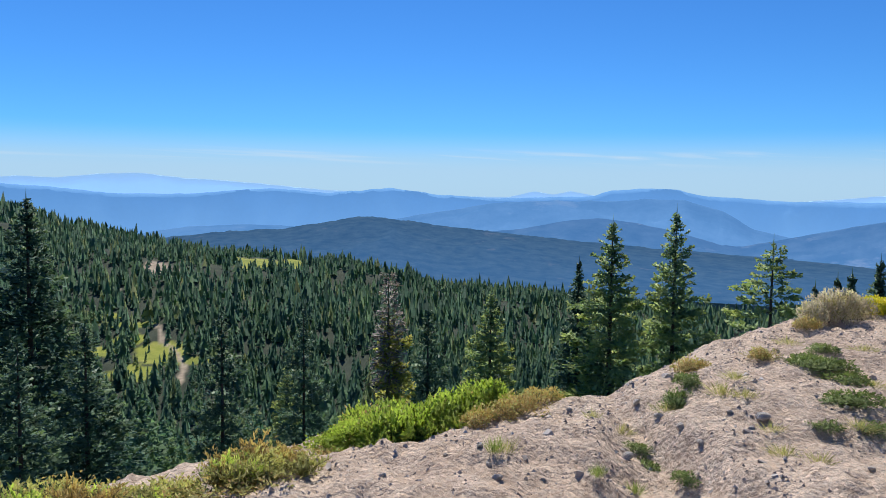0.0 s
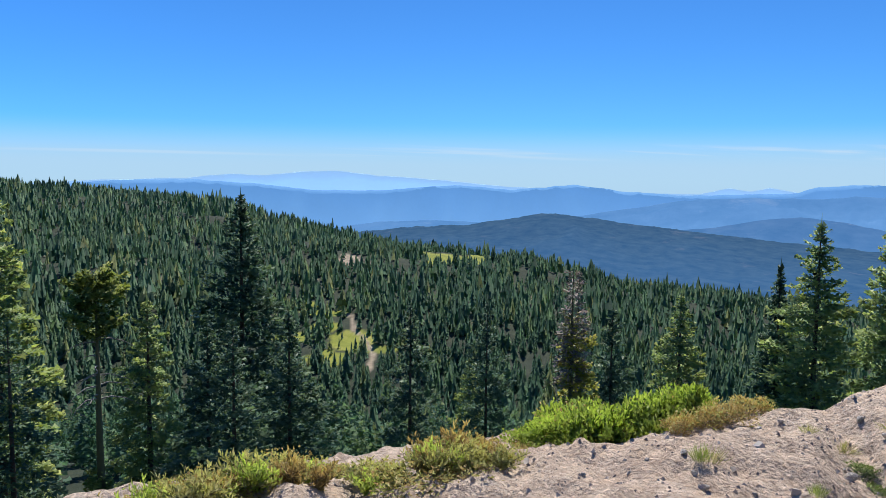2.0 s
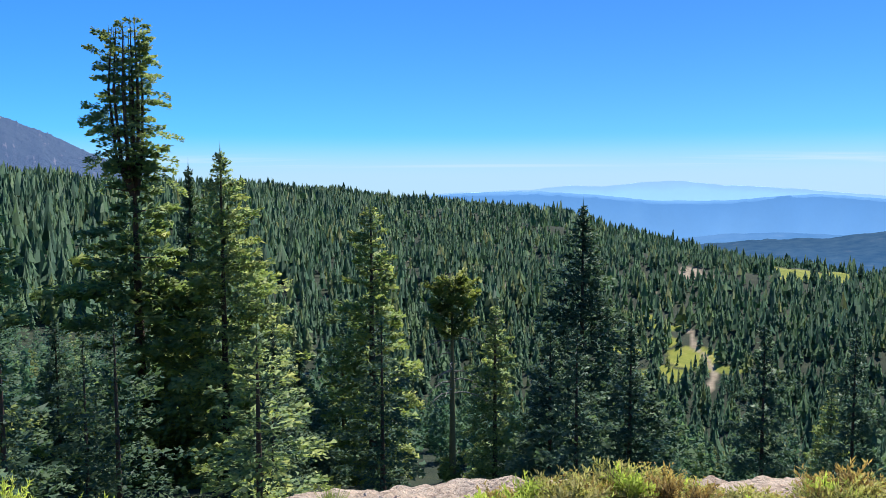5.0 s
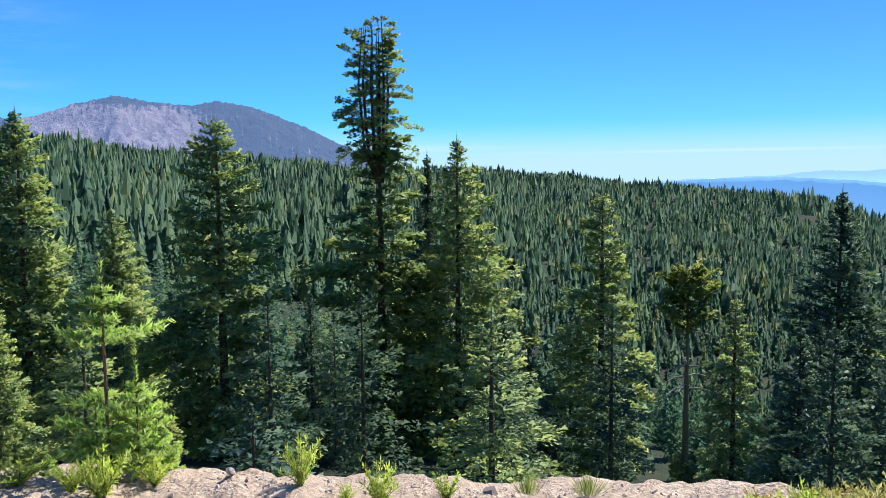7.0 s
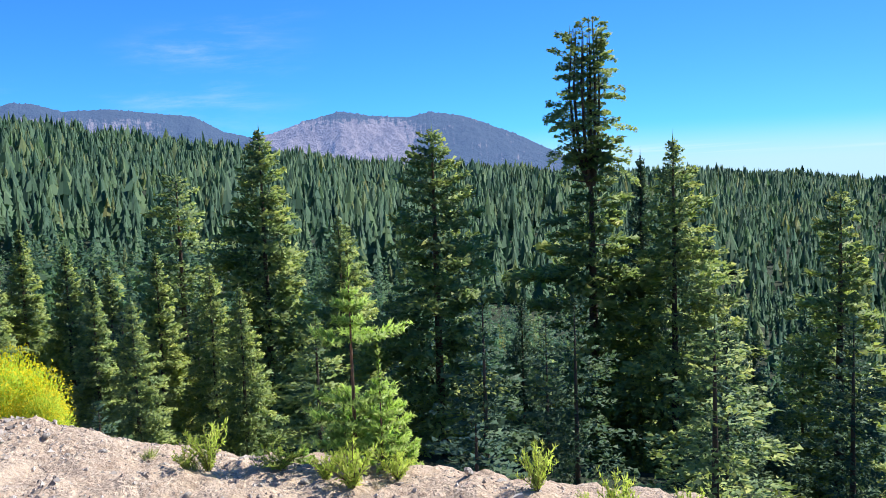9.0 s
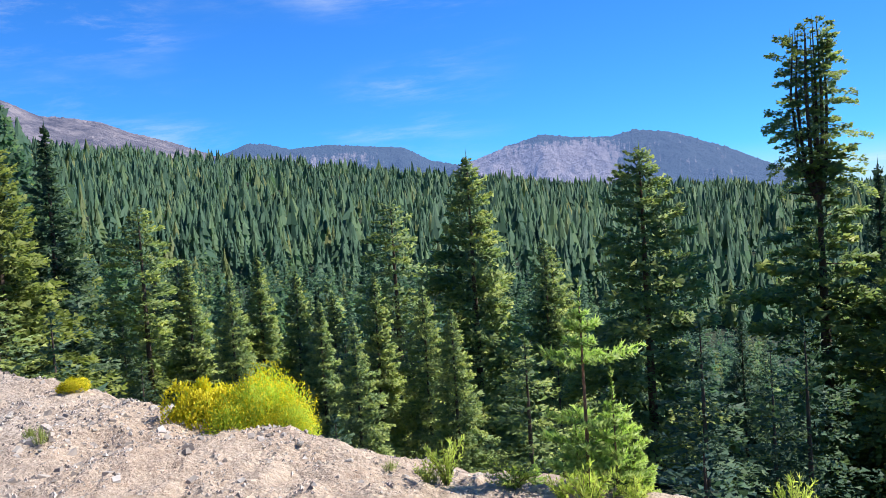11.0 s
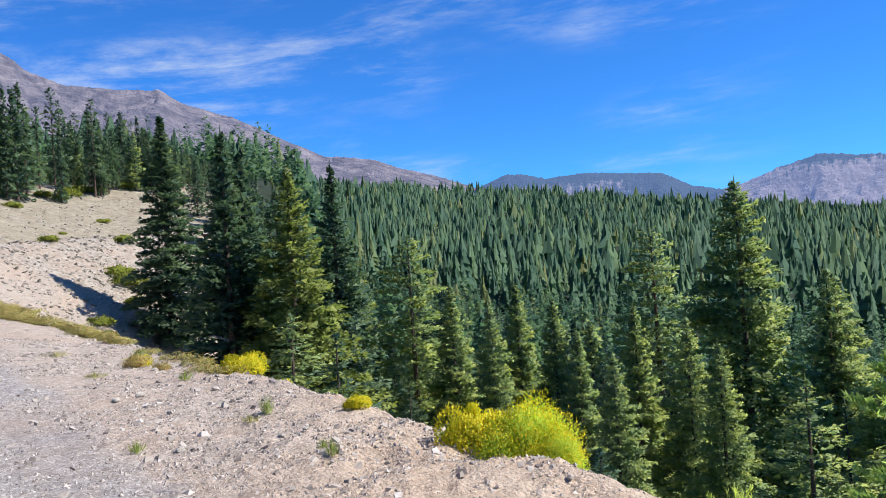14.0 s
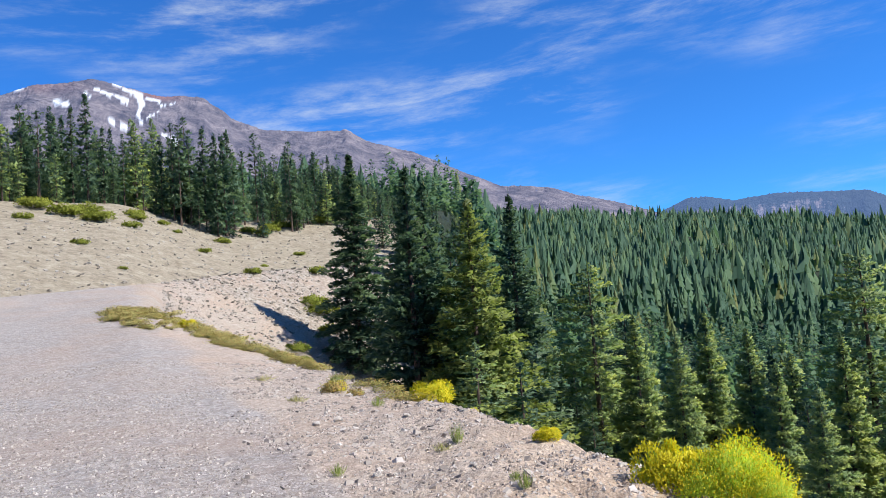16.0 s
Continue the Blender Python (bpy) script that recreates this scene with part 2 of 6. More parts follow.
_cut = _g.mix(0.5, _g.ramp(_g.noise(0.6, 9, 0.8), (0.34, (0.18, 0.145, 0.1)), (0.5, (0.335, 0.285, 0.205)), (0.64, (0.48, 0.42, 0.32))),
              _g.ramp(_g.noise(1.6, 6, 0.8, distort=0.6), (0.4, (0.2, 0.165, 0.115)), (0.58, (0.455, 0.395, 0.3))))
_grit = _g.mix(_g.attr("packed"), _g.mix(1.0, _grit, (1.15, 0.97, 0.78), "MULTIPLY"), _grit)
_soil = _g.mix(_g.math("MULTIPLY", _g.ramp(_n3, (0.4, (0, 0, 0)), (0.58, (1, 1, 1))), _g.math("SUBTRACT", 0.85, _g.math("MULTIPLY", _g.attr("rubble"), 0.6))), _soil, _grit)
_soil = _g.mix(_g.ramp(_n1, (0.4, (0, 0, 0)), (0.7, (0.35, 0.35, 0.35))), _soil, (0.5, 0.33, 0.22))
_soil = _g.mix(_g.attr("cut"), _soil, _cut)
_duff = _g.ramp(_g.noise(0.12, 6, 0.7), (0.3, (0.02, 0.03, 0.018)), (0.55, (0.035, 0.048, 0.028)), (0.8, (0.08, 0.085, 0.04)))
_lawn = _g.ramp(_g.noise(0.05, 5, 0.7), (0.35, (0.17, 0.2, 0.03)), (0.55, (0.26, 0.28, 0.04)), (0.72, (0.36, 0.33, 0.09)))
_duff = _g.mix(_g.attr("meadow"), _duff, _lawn)
_duff = _g.mix(_g.attr("rock"), _duff, _g.ramp(_g.noise(0.15, 5, 0.7), (0.35, (0.24, 0.18, 0.13)), (0.6, (0.4, 0.33, 0.23))))
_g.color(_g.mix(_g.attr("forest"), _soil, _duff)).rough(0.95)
_pebbly = _g.math("ADD", _g.math("MULTIPLY", _g.voronoi(30.0), -0.28), _g.math("MULTIPLY", _g.voronoi(8.0), -0.22))
_g.bump(_g.math("ADD", _pebbly, _g.math("ADD", _g.math("MULTIPLY", _n3, 0.5), _n2)), 0.048)
GROUND = _g.m

_r = Mat("volcanic_rock")
_r.color(_r.mix(_r.noise(5, 5), _r.mix(_r.rand(), (0.5, 0.42, 0.35), (0.66, 0.57, 0.48)), (0.76, 0.7, 0.62))).rough(0.9)
_r.bump(_r.noise(14, 5), 0.02)
ROCK = _r.m


# ---------------------------------------------------------------- geometry kit
def pol(az, r):
    """Plan place at a bearing (degrees counter-clockwise from +y) and distance."""
    return -r * np.sin(np.radians(az)), r * np.cos(np.radians(az))


def raw_mesh(name, verts, faces, mats, smooth=False, attrs=None, normals=None):
    """A mesh from arrays: verts n x 3, faces m x 3 or m x 4."""
    me = bpy.data.meshes.new(name)
    verts, faces = np.asarray(verts, np.float32), np.asarray(faces, np.int32)
    k = faces.shape[1]
    me.vertices.add(len(verts))
    me.vertices.foreach_set("co", verts.ravel())
    me.loops.add(faces.size)
    me.loops.foreach_set("vertex_index", faces.ravel())
    me.polygons.add(len(faces))
    me.polygons.foreach_set("loop_start", np.arange(0, faces.size, k, dtype=np.int32))
    me.polygons.foreach_set("use_smooth", np.full(len(faces), smooth))
    for m in mats if isinstance(mats, (list, tuple)) else [mats]:
        me.materials.append(m)
    for key, val in (attrs or {}).items():
        a = me.attributes.new(key, "FLOAT", "POINT")
        a.data.foreach_set("value", np.asarray(val, np.float32))
    me.update(calc_edges=True)
    if normals is not None:
        me.normals_split_custom_set_from_vertices(normals)
    return me


_perm = np.random.RandomState(7).rand(256, 256)


def vnoise(x, y):
    """Smooth value noise, 0 to 1, on arrays."""
    xi, yi = np.floor(x).astype(int), np.floor(y).astype(int)
    u, v = x - xi, y - yi
    u, v = u * u * (3 - 2 * u), v * v * (3 - 2 * v)
    g = lambda a, b: _perm[a & 255, b & 255]
    return (g(xi, yi) * (1 - u) + g(xi + 1, yi) * u) * (1 - v) + (g(xi, yi + 1) * (1 - u) + g(xi + 1, yi + 1) * u) * v


def fbm(x, y, octaves=5, gain=0.5):
    s, a, tot = 0.0, 1.0, 0.0
    for k in range(octaves):
        s = s + a * vnoise(x * 2 ** k + 17.3 * k, y * 2 ** k + 5.1 * k)
        tot += a
        a *= gain
    return s / tot


def ridged(x, y, octaves=6, gain=0.55):
    s, a, tot = 0.0, 1.0, 0.0
    for k in range(octaves):
        s = s + a * (1 - np.abs(2 * vnoise(x * 2 ** k + 11.7 * k, y * 2 ** k + 3.9 * k) - 1))
        tot += a
        a *= gain
    return s / tot


def sstep(a, b, x):
    t = np.clip((x - a) / (b - a), 0, 1)
    return t * t * (3 - 2 * t)


# ---------------------------------------------------------------- the lie of the land
# rim of the pullout: bearing, distance, height
RIM = np.array([(-60, 11.5, 0.3), (-40, 11, 0.3), (-28.7, 9.65, 0.25), (-26.6, 9.16, 0.27), (-23.5, 8.47, 0.29), (-19.3, 7.49, 0.23), (-15.3, 6.7, 0.1), (-11.6, 6.0, -0.01),
                (-4.2, 5.52, 0.01), (2.4, 4.92, -0.02), (10, 4.81, 0.0), (18.3, 4.72, -0.12), (24.3, 4.51, -0.09), (32, 4.35, -0.07), (51.4, 4.21, -0.13), (63.6, 4.33, -0.12),
                (72.6, 4.63, -0.09), (77.2, 4.78, -0.09), (85.4, 5.12, -0.07), (93.2, 5.69, -0.03), (99.6, 6.57, 0.02), (102.3, 6.85, 0.0), (108.4, 8.27, 0.02),
                (114.6, 10.4, 0.06), (117.8, 12.6, 0.04), (121.5, 14.6, 0.0), (122.5, 16.0, 0.05), (124.5, 17.8, 0.05), (129.6, 23.0, 0.35), (132.5, 26.5, 0.8), (135.4, 30.0, 1.3), (139.6, 34.5, 2.3), (150, 40, 2.6)])
# floor of the forest: bearings, and heights at the distances
FAR_R = np.array([14, 40, 120, 300, 700, 1200, 1700, 2600, 4850])
FAR_AZ = np.array([-60, -15, 0, 16, 23, 30, 38, 46, 62, 78, 92, 105, 118, 128, 150])
FAR_Z = np.array([(-5, -14, -50, -105, -150, -230, -340, -480, -600), (-5, -14, -48, -98, -110, -180, -310, -460, -600), (-5, -14, -47, -96, -95, -165, -290, -450, -600),
                  (-5, -14, -46, -94, -66, -108, -240, -400, -600), (-5, -14, -45, -92, -62, -77, -150, -250, -300), (-5, -14, -44, -88, -57, -47, -55, -200, -300),
                  (-5, -14, -43, -84, -55, -37, -36, -160, -300), (-5, -14, -41, -76, -52, -26, -10, -120, -250), (-5, -13, -37, -62, -36, -4, 12, -60, -200),
                  (-5, -12, -30, -42, -14, 18, 47, 0, -100), (-4, -11, -26, -34, 5, 55, 110, 80, 0)])
FAR_Z2 = np.array([(-4, -10, -20, -25, 18, 82, 155, 140, 50), (-3.5, -8, -12, -10, 50, 118, 200, 190, 100),
                   (-1, -3, 18, 40, 80, 150, 240, 240, 150), (1.5, 3, 18, 50, 100, 170, 250, 260, 200)])
FAR_Z = np.vstack([FAR_Z, FAR_Z2])


def rim(az):
    return np.interp(az, RIM[:, 0], RIM[:, 1]), np.interp(az, RIM[:, 0], RIM[:, 2])


def land(az, r):
    """Ground height at a bearing and distance (arrays), and how much of it is forest floor (0 to 1)."""
    az, r = np.broadcast_arrays(np.asarray(az, float), np.asarray(r, float))
    a = np.clip(az, -60, 150)
    re, ze = rim(a)
    x, y = pol(az, r)
    # the pullout, level at the feet and sloping to the rim
    pad = ze * sstep(0, 1, r / re) * np.clip(r / re, 0, 1)
    pad = pad + (fbm(x * 0.7, y * 0.7, 4) - 0.5) * 0.18 * sstep(1.5, 4, r) * (1 - 0.7 * sstep(110, 135, a))
    # the runnel at the foot of the hump
    crease = np.interp(-a, [10, 11.7, 14, 15.75, 17.5, 18.7, 24, 34], [6.1, 5.9, 5.4, 5.0, 4.8, 4.5, 3.7, 2.6])
    pad = pad - 0.2 * sstep(0.45, -0.15, r - crease) * sstep(10, 14, -a) * sstep(1.5, 3.2, r)
    # open forest ground, interpolated over bearing and distance
    lr, cols = np.log(np.maximum(r, 1.0)), np.log(FAR_R)
    ia = np.clip(np.searchsorted(FAR_AZ, a) - 1, 0, len(FAR_AZ) - 2)
    ua = (a - FAR_AZ[ia]) / (FAR_AZ[ia + 1] - FAR_AZ[ia])
    ir = np.clip(np.searchsorted(cols, lr) - 1, 0, len(cols) - 2)
    ur = np.clip((lr - cols[ir]) / (cols[ir + 1] - cols[ir]), 0, 1)
    ur = ur * 0.6 + 0.4 * ur * ur * (3 - 2 * ur)
    wood = (FAR_Z[ia, ir] * (1 - ua) + FAR_Z[ia + 1, ir] * ua) * (1 - ur) + (FAR_Z[ia, ir + 1] * (1 - ua) + FAR_Z[ia + 1, ir + 1] * ua) * ur
    wood = wood + (fbm(x / 90, y / 90, 4) - 0.5) * 0.035 * np.minimum(r, 900) + (fbm(x / 5, y / 5, 3) - 0.5) * 0.8
    past = np.maximum(r - re, 0)
    down = sstep(0, 1, (past - 0.9) / np.maximum(5.5, 1.2 * re))
    near = ze - (0.22 * past + 0.07 * np.minimum(past, 6) ** 2) * (1 - sstep(112, 124, a))
    z = np.where(r < re, pad, near * (1 - down) + wood * down)
    # the hillside with the road bench, beyond the gully
    road_r = np.interp(a, [115, 122, 128, 134, 140, 150], [98, 93, 86, 74, 60, 48])
    road_z = EYE + road_r * np.tan(np.radians(np.interp(a, [115, 128, 134, 140, 150], [3.6, 3.3, 3.2, 3.0, 2.5])))
    toe_r = re + np.interp(a, [115, 124, 134, 140, 150], [40, 16, 6, 2, 2])
    toe_z = np.interp(a, [115, 118, 122, 125, 128, 134, 140, 150], [-9, -5.5, -1.3, -0.1, 0.7, 1.3, 2.4, 2.7])
    top_r = road_r + 6 + np.interp(a, [115, 134, 150], [34, 36, 42])
    top_z = EYE + top_r * np.tan(np.radians(np.interp(a, [115, 126, 134, 141, 150], [6.6, 7.0, 7.0, 8.6, 8.9])))
    # the fill below the road: one slope at the angle of loose rock, and the lip of the pullout before it
    fill = np.maximum(1.55 - 26.7 - 0.63 * y, np.maximum(ze - 0.62 * (r - re), wood - 40 * sstep(117, 121, a)))
    fill = np.minimum(fill, np.where(r > re + 4, road_z, 1e6))
    hill = np.where(r < toe_r, ze + (toe_z - ze) * np.clip((r - re) / (toe_r - re), 0, 1),
                    np.where(r < road_r, toe_z + (road_z - toe_z) * np.clip((r - toe_r) / (road_r - toe_r), 0, 1),
                             np.where(r < road_r + 6, road_z, np.where(r < top_r, road_z + (top_z - road_z) * (r - road_r - 6) / (top_r - road_r - 6),
                                                                       top_z + (r - top_r) * 0.13))))
    hill = np.where(r < road_r, fill * (1 - sstep(134.5, 139, a)) + hill * sstep(134.5, 139, a), hill)
    hill = hill + (fbm(x / 2.2, y / 2.2, 5) - 0.5) * np.where(r > road_r, 0.35, 0.4) * (1 - sstep(2, 0, np.abs(r - road_r - 3) - 3)) * sstep(0, 6, r - re)
    on_hill = sstep(110, 118, a) * (r >= re) * sstep(0, 30, r - re + 30 * sstep(118, 123, a))
    hz = np.where(r < re, pad, hill)
    fade = on_hill * (1 - sstep(300, 700, r))
    z = z * (1 - fade) + hz * fade
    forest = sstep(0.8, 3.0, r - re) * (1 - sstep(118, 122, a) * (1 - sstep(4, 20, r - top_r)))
    return z, forest


def surface(az, r):
    """Ground height with the stones and ruts of the loose surface near the viewer."""
    z, forest = land(az, r)
    x, y = pol(np.asarray(az, float), np.asarray(r, float))
    loose = sstep(2, 4, r) * (1 - sstep(30, 60, r)) * (1 - 0.8 * sstep(112, 135, az))
    fine = (ridged(x * 1.3, y * 1.3, 5) - 0.5) * 0.17 + (fbm(x * 6, y * 6, 3, 0.7) - 0.5) * 0.11
    return z + fine * loose, forest


def ground_at(az, r):
    return float(surface(az, r)[0])


TRACK = np.array([pol(a, r) for a, r in ((21.4, 490), (21.19, 470), (20.42, 445), (20.28, 423), (19.72, 415), (19.24, 397), (18.86, 380), (18.99, 366), (19.2, 350))])
GLADES = ((20.3, 405, 13, 20), (18.5, 388, 12, 6), (22.4, 428, 9, 8), (22.2, 372, 10, 12), (24.9, 410, 12, 8), (22.9, 458, 12, 8), (24.9, 480, 14, 6))       # bearing, distance, half width, half depth
OUTCROPS = ((20.6, 640, 9, 26), (19.2, 612, 8, 14), (11.2, 587, 9, 6), (10.1, 572, 7, 8), (6.9, 577, 5, 8), (24.2, 560, 8, 8), (36.5, 560, 16, 10), (33.0, 520, 10, 8), (40.2, 640, 12, 10), (30.4, 660, 10, 10))


def spots(az, r, rows, wild=0.5):
    """Where the ragged patches lie, 0 to 1."""
    x, y = pol(np.asarray(az, float), np.asarray(r, float))
    out = np.zeros(np.broadcast(x, y).shape)
    edge = 1 + wild * 2 * (fbm(x / 11, y / 11, 3) - 0.5)
    for a, d, w, deep in rows:
        across = (np.asarray(az) - a) * math.pi / 180 * d
        out = np.maximum(out, sstep(1.1, 0.9, np.hypot(across / w, (r - d) / deep) * edge))
    return out


def track(az, r):
    """The dirt track in the valley, 0 to 1."""
    x, y = pol(np.asarray(az, float), np.asarray(r, float))
    far = np.full(np.broadcast(x, y).shape, 1e9)
    for (x0, y0), (x1, y1) in zip(TRACK[:-1], TRACK[1:]):
        t = np.clip(((x - x0) * (x1 - x0) + (y - y0) * (y1 - y0)) / ((x1 - x0) ** 2 + (y1 - y0) ** 2), 0, 1)
        far = np.minimum(far, np.hypot(x - x0 - t * (x1 - x0), y - y0 - t * (y1 - y0)))
    return far


def hill_meadow(az, r):
    """The yellow-green meadow on the far ridge: a wedge that narrows to the right."""
    return (az > 10.3) & (az < 15.25) & (r > 672 + 22 * (13.2 - az)) & (r < 815 + 10 * np.sin(az * 3))


azs = np.concatenate([np.arange(-60, -34, 2.0), np.arange(-34, 6, 0.45), np.arange(6, 27, 0.24), np.arange(27, 153, 0.45), np.arange(153, 300, 3.0)])
rs = np.concatenate([np.geomspace(0.4, 2.5, 8), np.linspace(2.6, 12, 165), np.geomspace(12.1, 130, 100), np.geomspace(132, 335, 14), np.linspace(345, 495, 40), np.geomspace(505, 900, 34), np.geomspace(930, 4850, 22)])
A, R = np.meshgrid(azs, rs, indexing="ij")
wrapped = np.where(A > 225, -60 + 0 * A, np.minimum(A, 170))
Z, F = surface(wrapped, R)
behind = sstep(156, 180, A) * (1 - sstep(275, 300, A))
Z = Z * (1 - behind) + behind * np.minimum(np.maximum(R - 8, 0) * 0.3, 300)
F = F * (1 - behind) + behind * sstep(8, 20, R)
X, Y = -R * np.sin(np.radians(A)), R * np.cos(np.radians(A))
pad_edge = np.interp(A, [96, 104, 110, 118, 124, 129, 133, 138, 142, 150], [0.6, 1.8, 3.0, 5.0, 7.5, 10.7, 15.5, 27, 90, 90])
packed = sstep(1.12, 0.86, R / pad_edge + 0.35 * (fbm(X * 0.5, Y * 0.5, 4) - 0.5)) * (1 - sstep(190, 270, A)) * (R < 66)
packed = np.maximum(packed, 0.5 * sstep(106, 124, A) * (1 - sstep(190, 270, A)) * (R < 66))
fill_top = np.interp(A, [115, 122, 128, 134, 140, 150], [98, 93, 86, 74, 60, 48])
rubble = sstep(114, 119, A) * sstep(145, 140, A) * (R > rim(np.clip(A, -60, 150))[0] + 0.5) * (R < fill_top) * (A < 152)
cut = sstep(112, 118, A) * (R > fill_top + 6.5 * sstep(136, 139, A)) * (A < 160)
rubble = rubble * (1 - packed)
meadow = np.maximum(hill_meadow(A, R), spots(A, R, GLADES)) * (R < 1000)
rock = np.maximum(spots(A, R, OUTCROPS), sstep(1.8, 1.0, track(A, R)) * (R < 455)) * (R > 300) * (R < 900)
na, nr = A.shape
idx = np.arange(na * nr).reshape(na, nr)
nxt = np.roll(idx, -1, axis=0)
quads = np.stack([idx[:, :-1], nxt[:, :-1], nxt[:, 1:], idx[:, 1:]], -1).reshape(-1, 4)
quads = np.concatenate([quads, np.stack([idx[:-1:2, 0], np.full(len(idx[:-1:2]), na * nr), idx[2::2, 0] if na % 2 else np.append(idx[2::2, 0], idx[0, 0]), idx[1::2, 0]], -1)])
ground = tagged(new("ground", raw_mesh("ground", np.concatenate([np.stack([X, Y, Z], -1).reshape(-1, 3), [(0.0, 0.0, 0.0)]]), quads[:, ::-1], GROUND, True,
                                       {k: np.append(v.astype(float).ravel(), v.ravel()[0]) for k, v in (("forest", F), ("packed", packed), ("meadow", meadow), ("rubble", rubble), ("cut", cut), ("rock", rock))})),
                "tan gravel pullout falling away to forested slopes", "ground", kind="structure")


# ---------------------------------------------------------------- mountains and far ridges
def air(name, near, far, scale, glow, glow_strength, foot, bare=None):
    """Distance seen through miles of air: faint texture of woods and clearings, with the haze painted in as blue base
    colours and a blue glow that thickens towards the valleys.
    """
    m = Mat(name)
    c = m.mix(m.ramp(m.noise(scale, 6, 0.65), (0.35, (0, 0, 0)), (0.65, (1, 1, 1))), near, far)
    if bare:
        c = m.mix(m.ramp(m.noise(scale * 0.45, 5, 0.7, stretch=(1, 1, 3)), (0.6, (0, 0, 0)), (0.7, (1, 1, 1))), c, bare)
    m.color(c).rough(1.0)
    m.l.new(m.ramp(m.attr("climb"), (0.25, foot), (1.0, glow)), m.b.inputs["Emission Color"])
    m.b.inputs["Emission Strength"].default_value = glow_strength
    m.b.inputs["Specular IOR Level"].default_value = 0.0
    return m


def mountain(name, mat, crest, dist, depth, foot_el, label, rough=0.0, step=0.12, rows=31, face=0.0, attrs=None, teeth=0.0, seed=0, grain=420.0, deep=0.55):
    """A ridge as a solid form: its crest follows bearings and elevations; flanks run down to the foot, towards and away from the viewer."""
    crest = np.array(crest)[np.argsort([c[0] for c in crest])]
    a = np.arange(max(crest[0, 0], -50), min(crest[-1, 0], 152) + step, step)
    el = np.interp(a, crest[:, 0], crest[:, 1])
    el = np.convolve(np.pad(el, 1, "edge"), np.ones(3) / 3, "valid")
    notch = (fbm(a * 1.3 + seed, a * 0 + seed, 5, 0.6) - 0.5) * rough + teeth * np.maximum(0, fbm(a * 9 + seed, a * 0 + 3.3, 2) - 0.5)
    zc = EYE + dist * np.tan(np.radians(el))
    zf = EYE + (dist - depth) * math.tan(radians(foot_el))
    v = np.linspace(0, 1.5, rows)
    A2, V = np.meshgrid(a, v, indexing="ij")
    climb = np.where(V <= 1, V, 1 - (V - 1) * 1.6)
    gx, gy = pol(A2, dist - depth + depth * V)
    gully = ridged(gx / grain + seed, gy / grain + seed, 6, 0.58) - 0.6
    shape = np.clip(climb, 0, 1) ** (1.0 + face)
    Zm = zf + (zc[:, None] - zf) * shape + (zc[:, None] - zf) * gully * deep * np.sin(np.clip(climb, 0, 1) * math.pi)
    Zm = Zm + (dist * np.radians(notch))[:, None] * np.clip(climb, 0, 1) ** 10
    Rm = dist - depth + depth * V + depth * gully * 0.35 * min(1, deep) * np.sin(np.clip(V, 0, 1) * math.pi)
    Xm, Ym = pol(A2, Rm)
    n1, n2 = A2.shape
    ix = np.arange(n1 * n2).reshape(n1, n2)
    q = np.stack([ix[:-1, :-1], ix[1:, :-1], ix[1:, 1:], ix[:-1, 1:]], -1).reshape(-1, 4)
    me = raw_mesh(name, np.stack([Xm, Ym, Zm], -1).reshape(-1, 3), q[:, ::-1], mat, True, {"climb": np.clip(climb, 0, 1).ravel(), **{k: f(A2, np.degrees(np.arctan2(Zm - EYE, Rm))).ravel() for k, f in (attrs or {}).items()}})
    return tagged(new(name, me), label, "mountain", kind="structure")


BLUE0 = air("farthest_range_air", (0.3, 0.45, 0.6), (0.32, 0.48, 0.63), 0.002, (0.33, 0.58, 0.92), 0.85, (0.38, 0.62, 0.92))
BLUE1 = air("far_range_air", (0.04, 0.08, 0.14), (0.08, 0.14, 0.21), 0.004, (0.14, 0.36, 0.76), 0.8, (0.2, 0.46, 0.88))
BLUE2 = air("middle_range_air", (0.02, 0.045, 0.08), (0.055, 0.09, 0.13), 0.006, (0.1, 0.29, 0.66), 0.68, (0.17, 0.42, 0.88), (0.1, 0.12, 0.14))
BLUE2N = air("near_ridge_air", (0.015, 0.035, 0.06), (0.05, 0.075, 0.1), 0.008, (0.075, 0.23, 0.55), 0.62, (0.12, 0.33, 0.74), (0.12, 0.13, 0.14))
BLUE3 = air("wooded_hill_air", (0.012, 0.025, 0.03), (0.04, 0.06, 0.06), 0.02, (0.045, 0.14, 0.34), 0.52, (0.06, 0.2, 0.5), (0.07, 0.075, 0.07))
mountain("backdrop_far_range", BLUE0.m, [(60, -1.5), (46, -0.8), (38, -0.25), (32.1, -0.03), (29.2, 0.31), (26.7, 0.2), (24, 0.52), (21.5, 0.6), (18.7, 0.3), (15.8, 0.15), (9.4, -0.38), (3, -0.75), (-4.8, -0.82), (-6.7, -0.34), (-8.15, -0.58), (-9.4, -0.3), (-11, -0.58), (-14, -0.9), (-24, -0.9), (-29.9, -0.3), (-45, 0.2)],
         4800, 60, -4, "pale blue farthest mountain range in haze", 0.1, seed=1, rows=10)
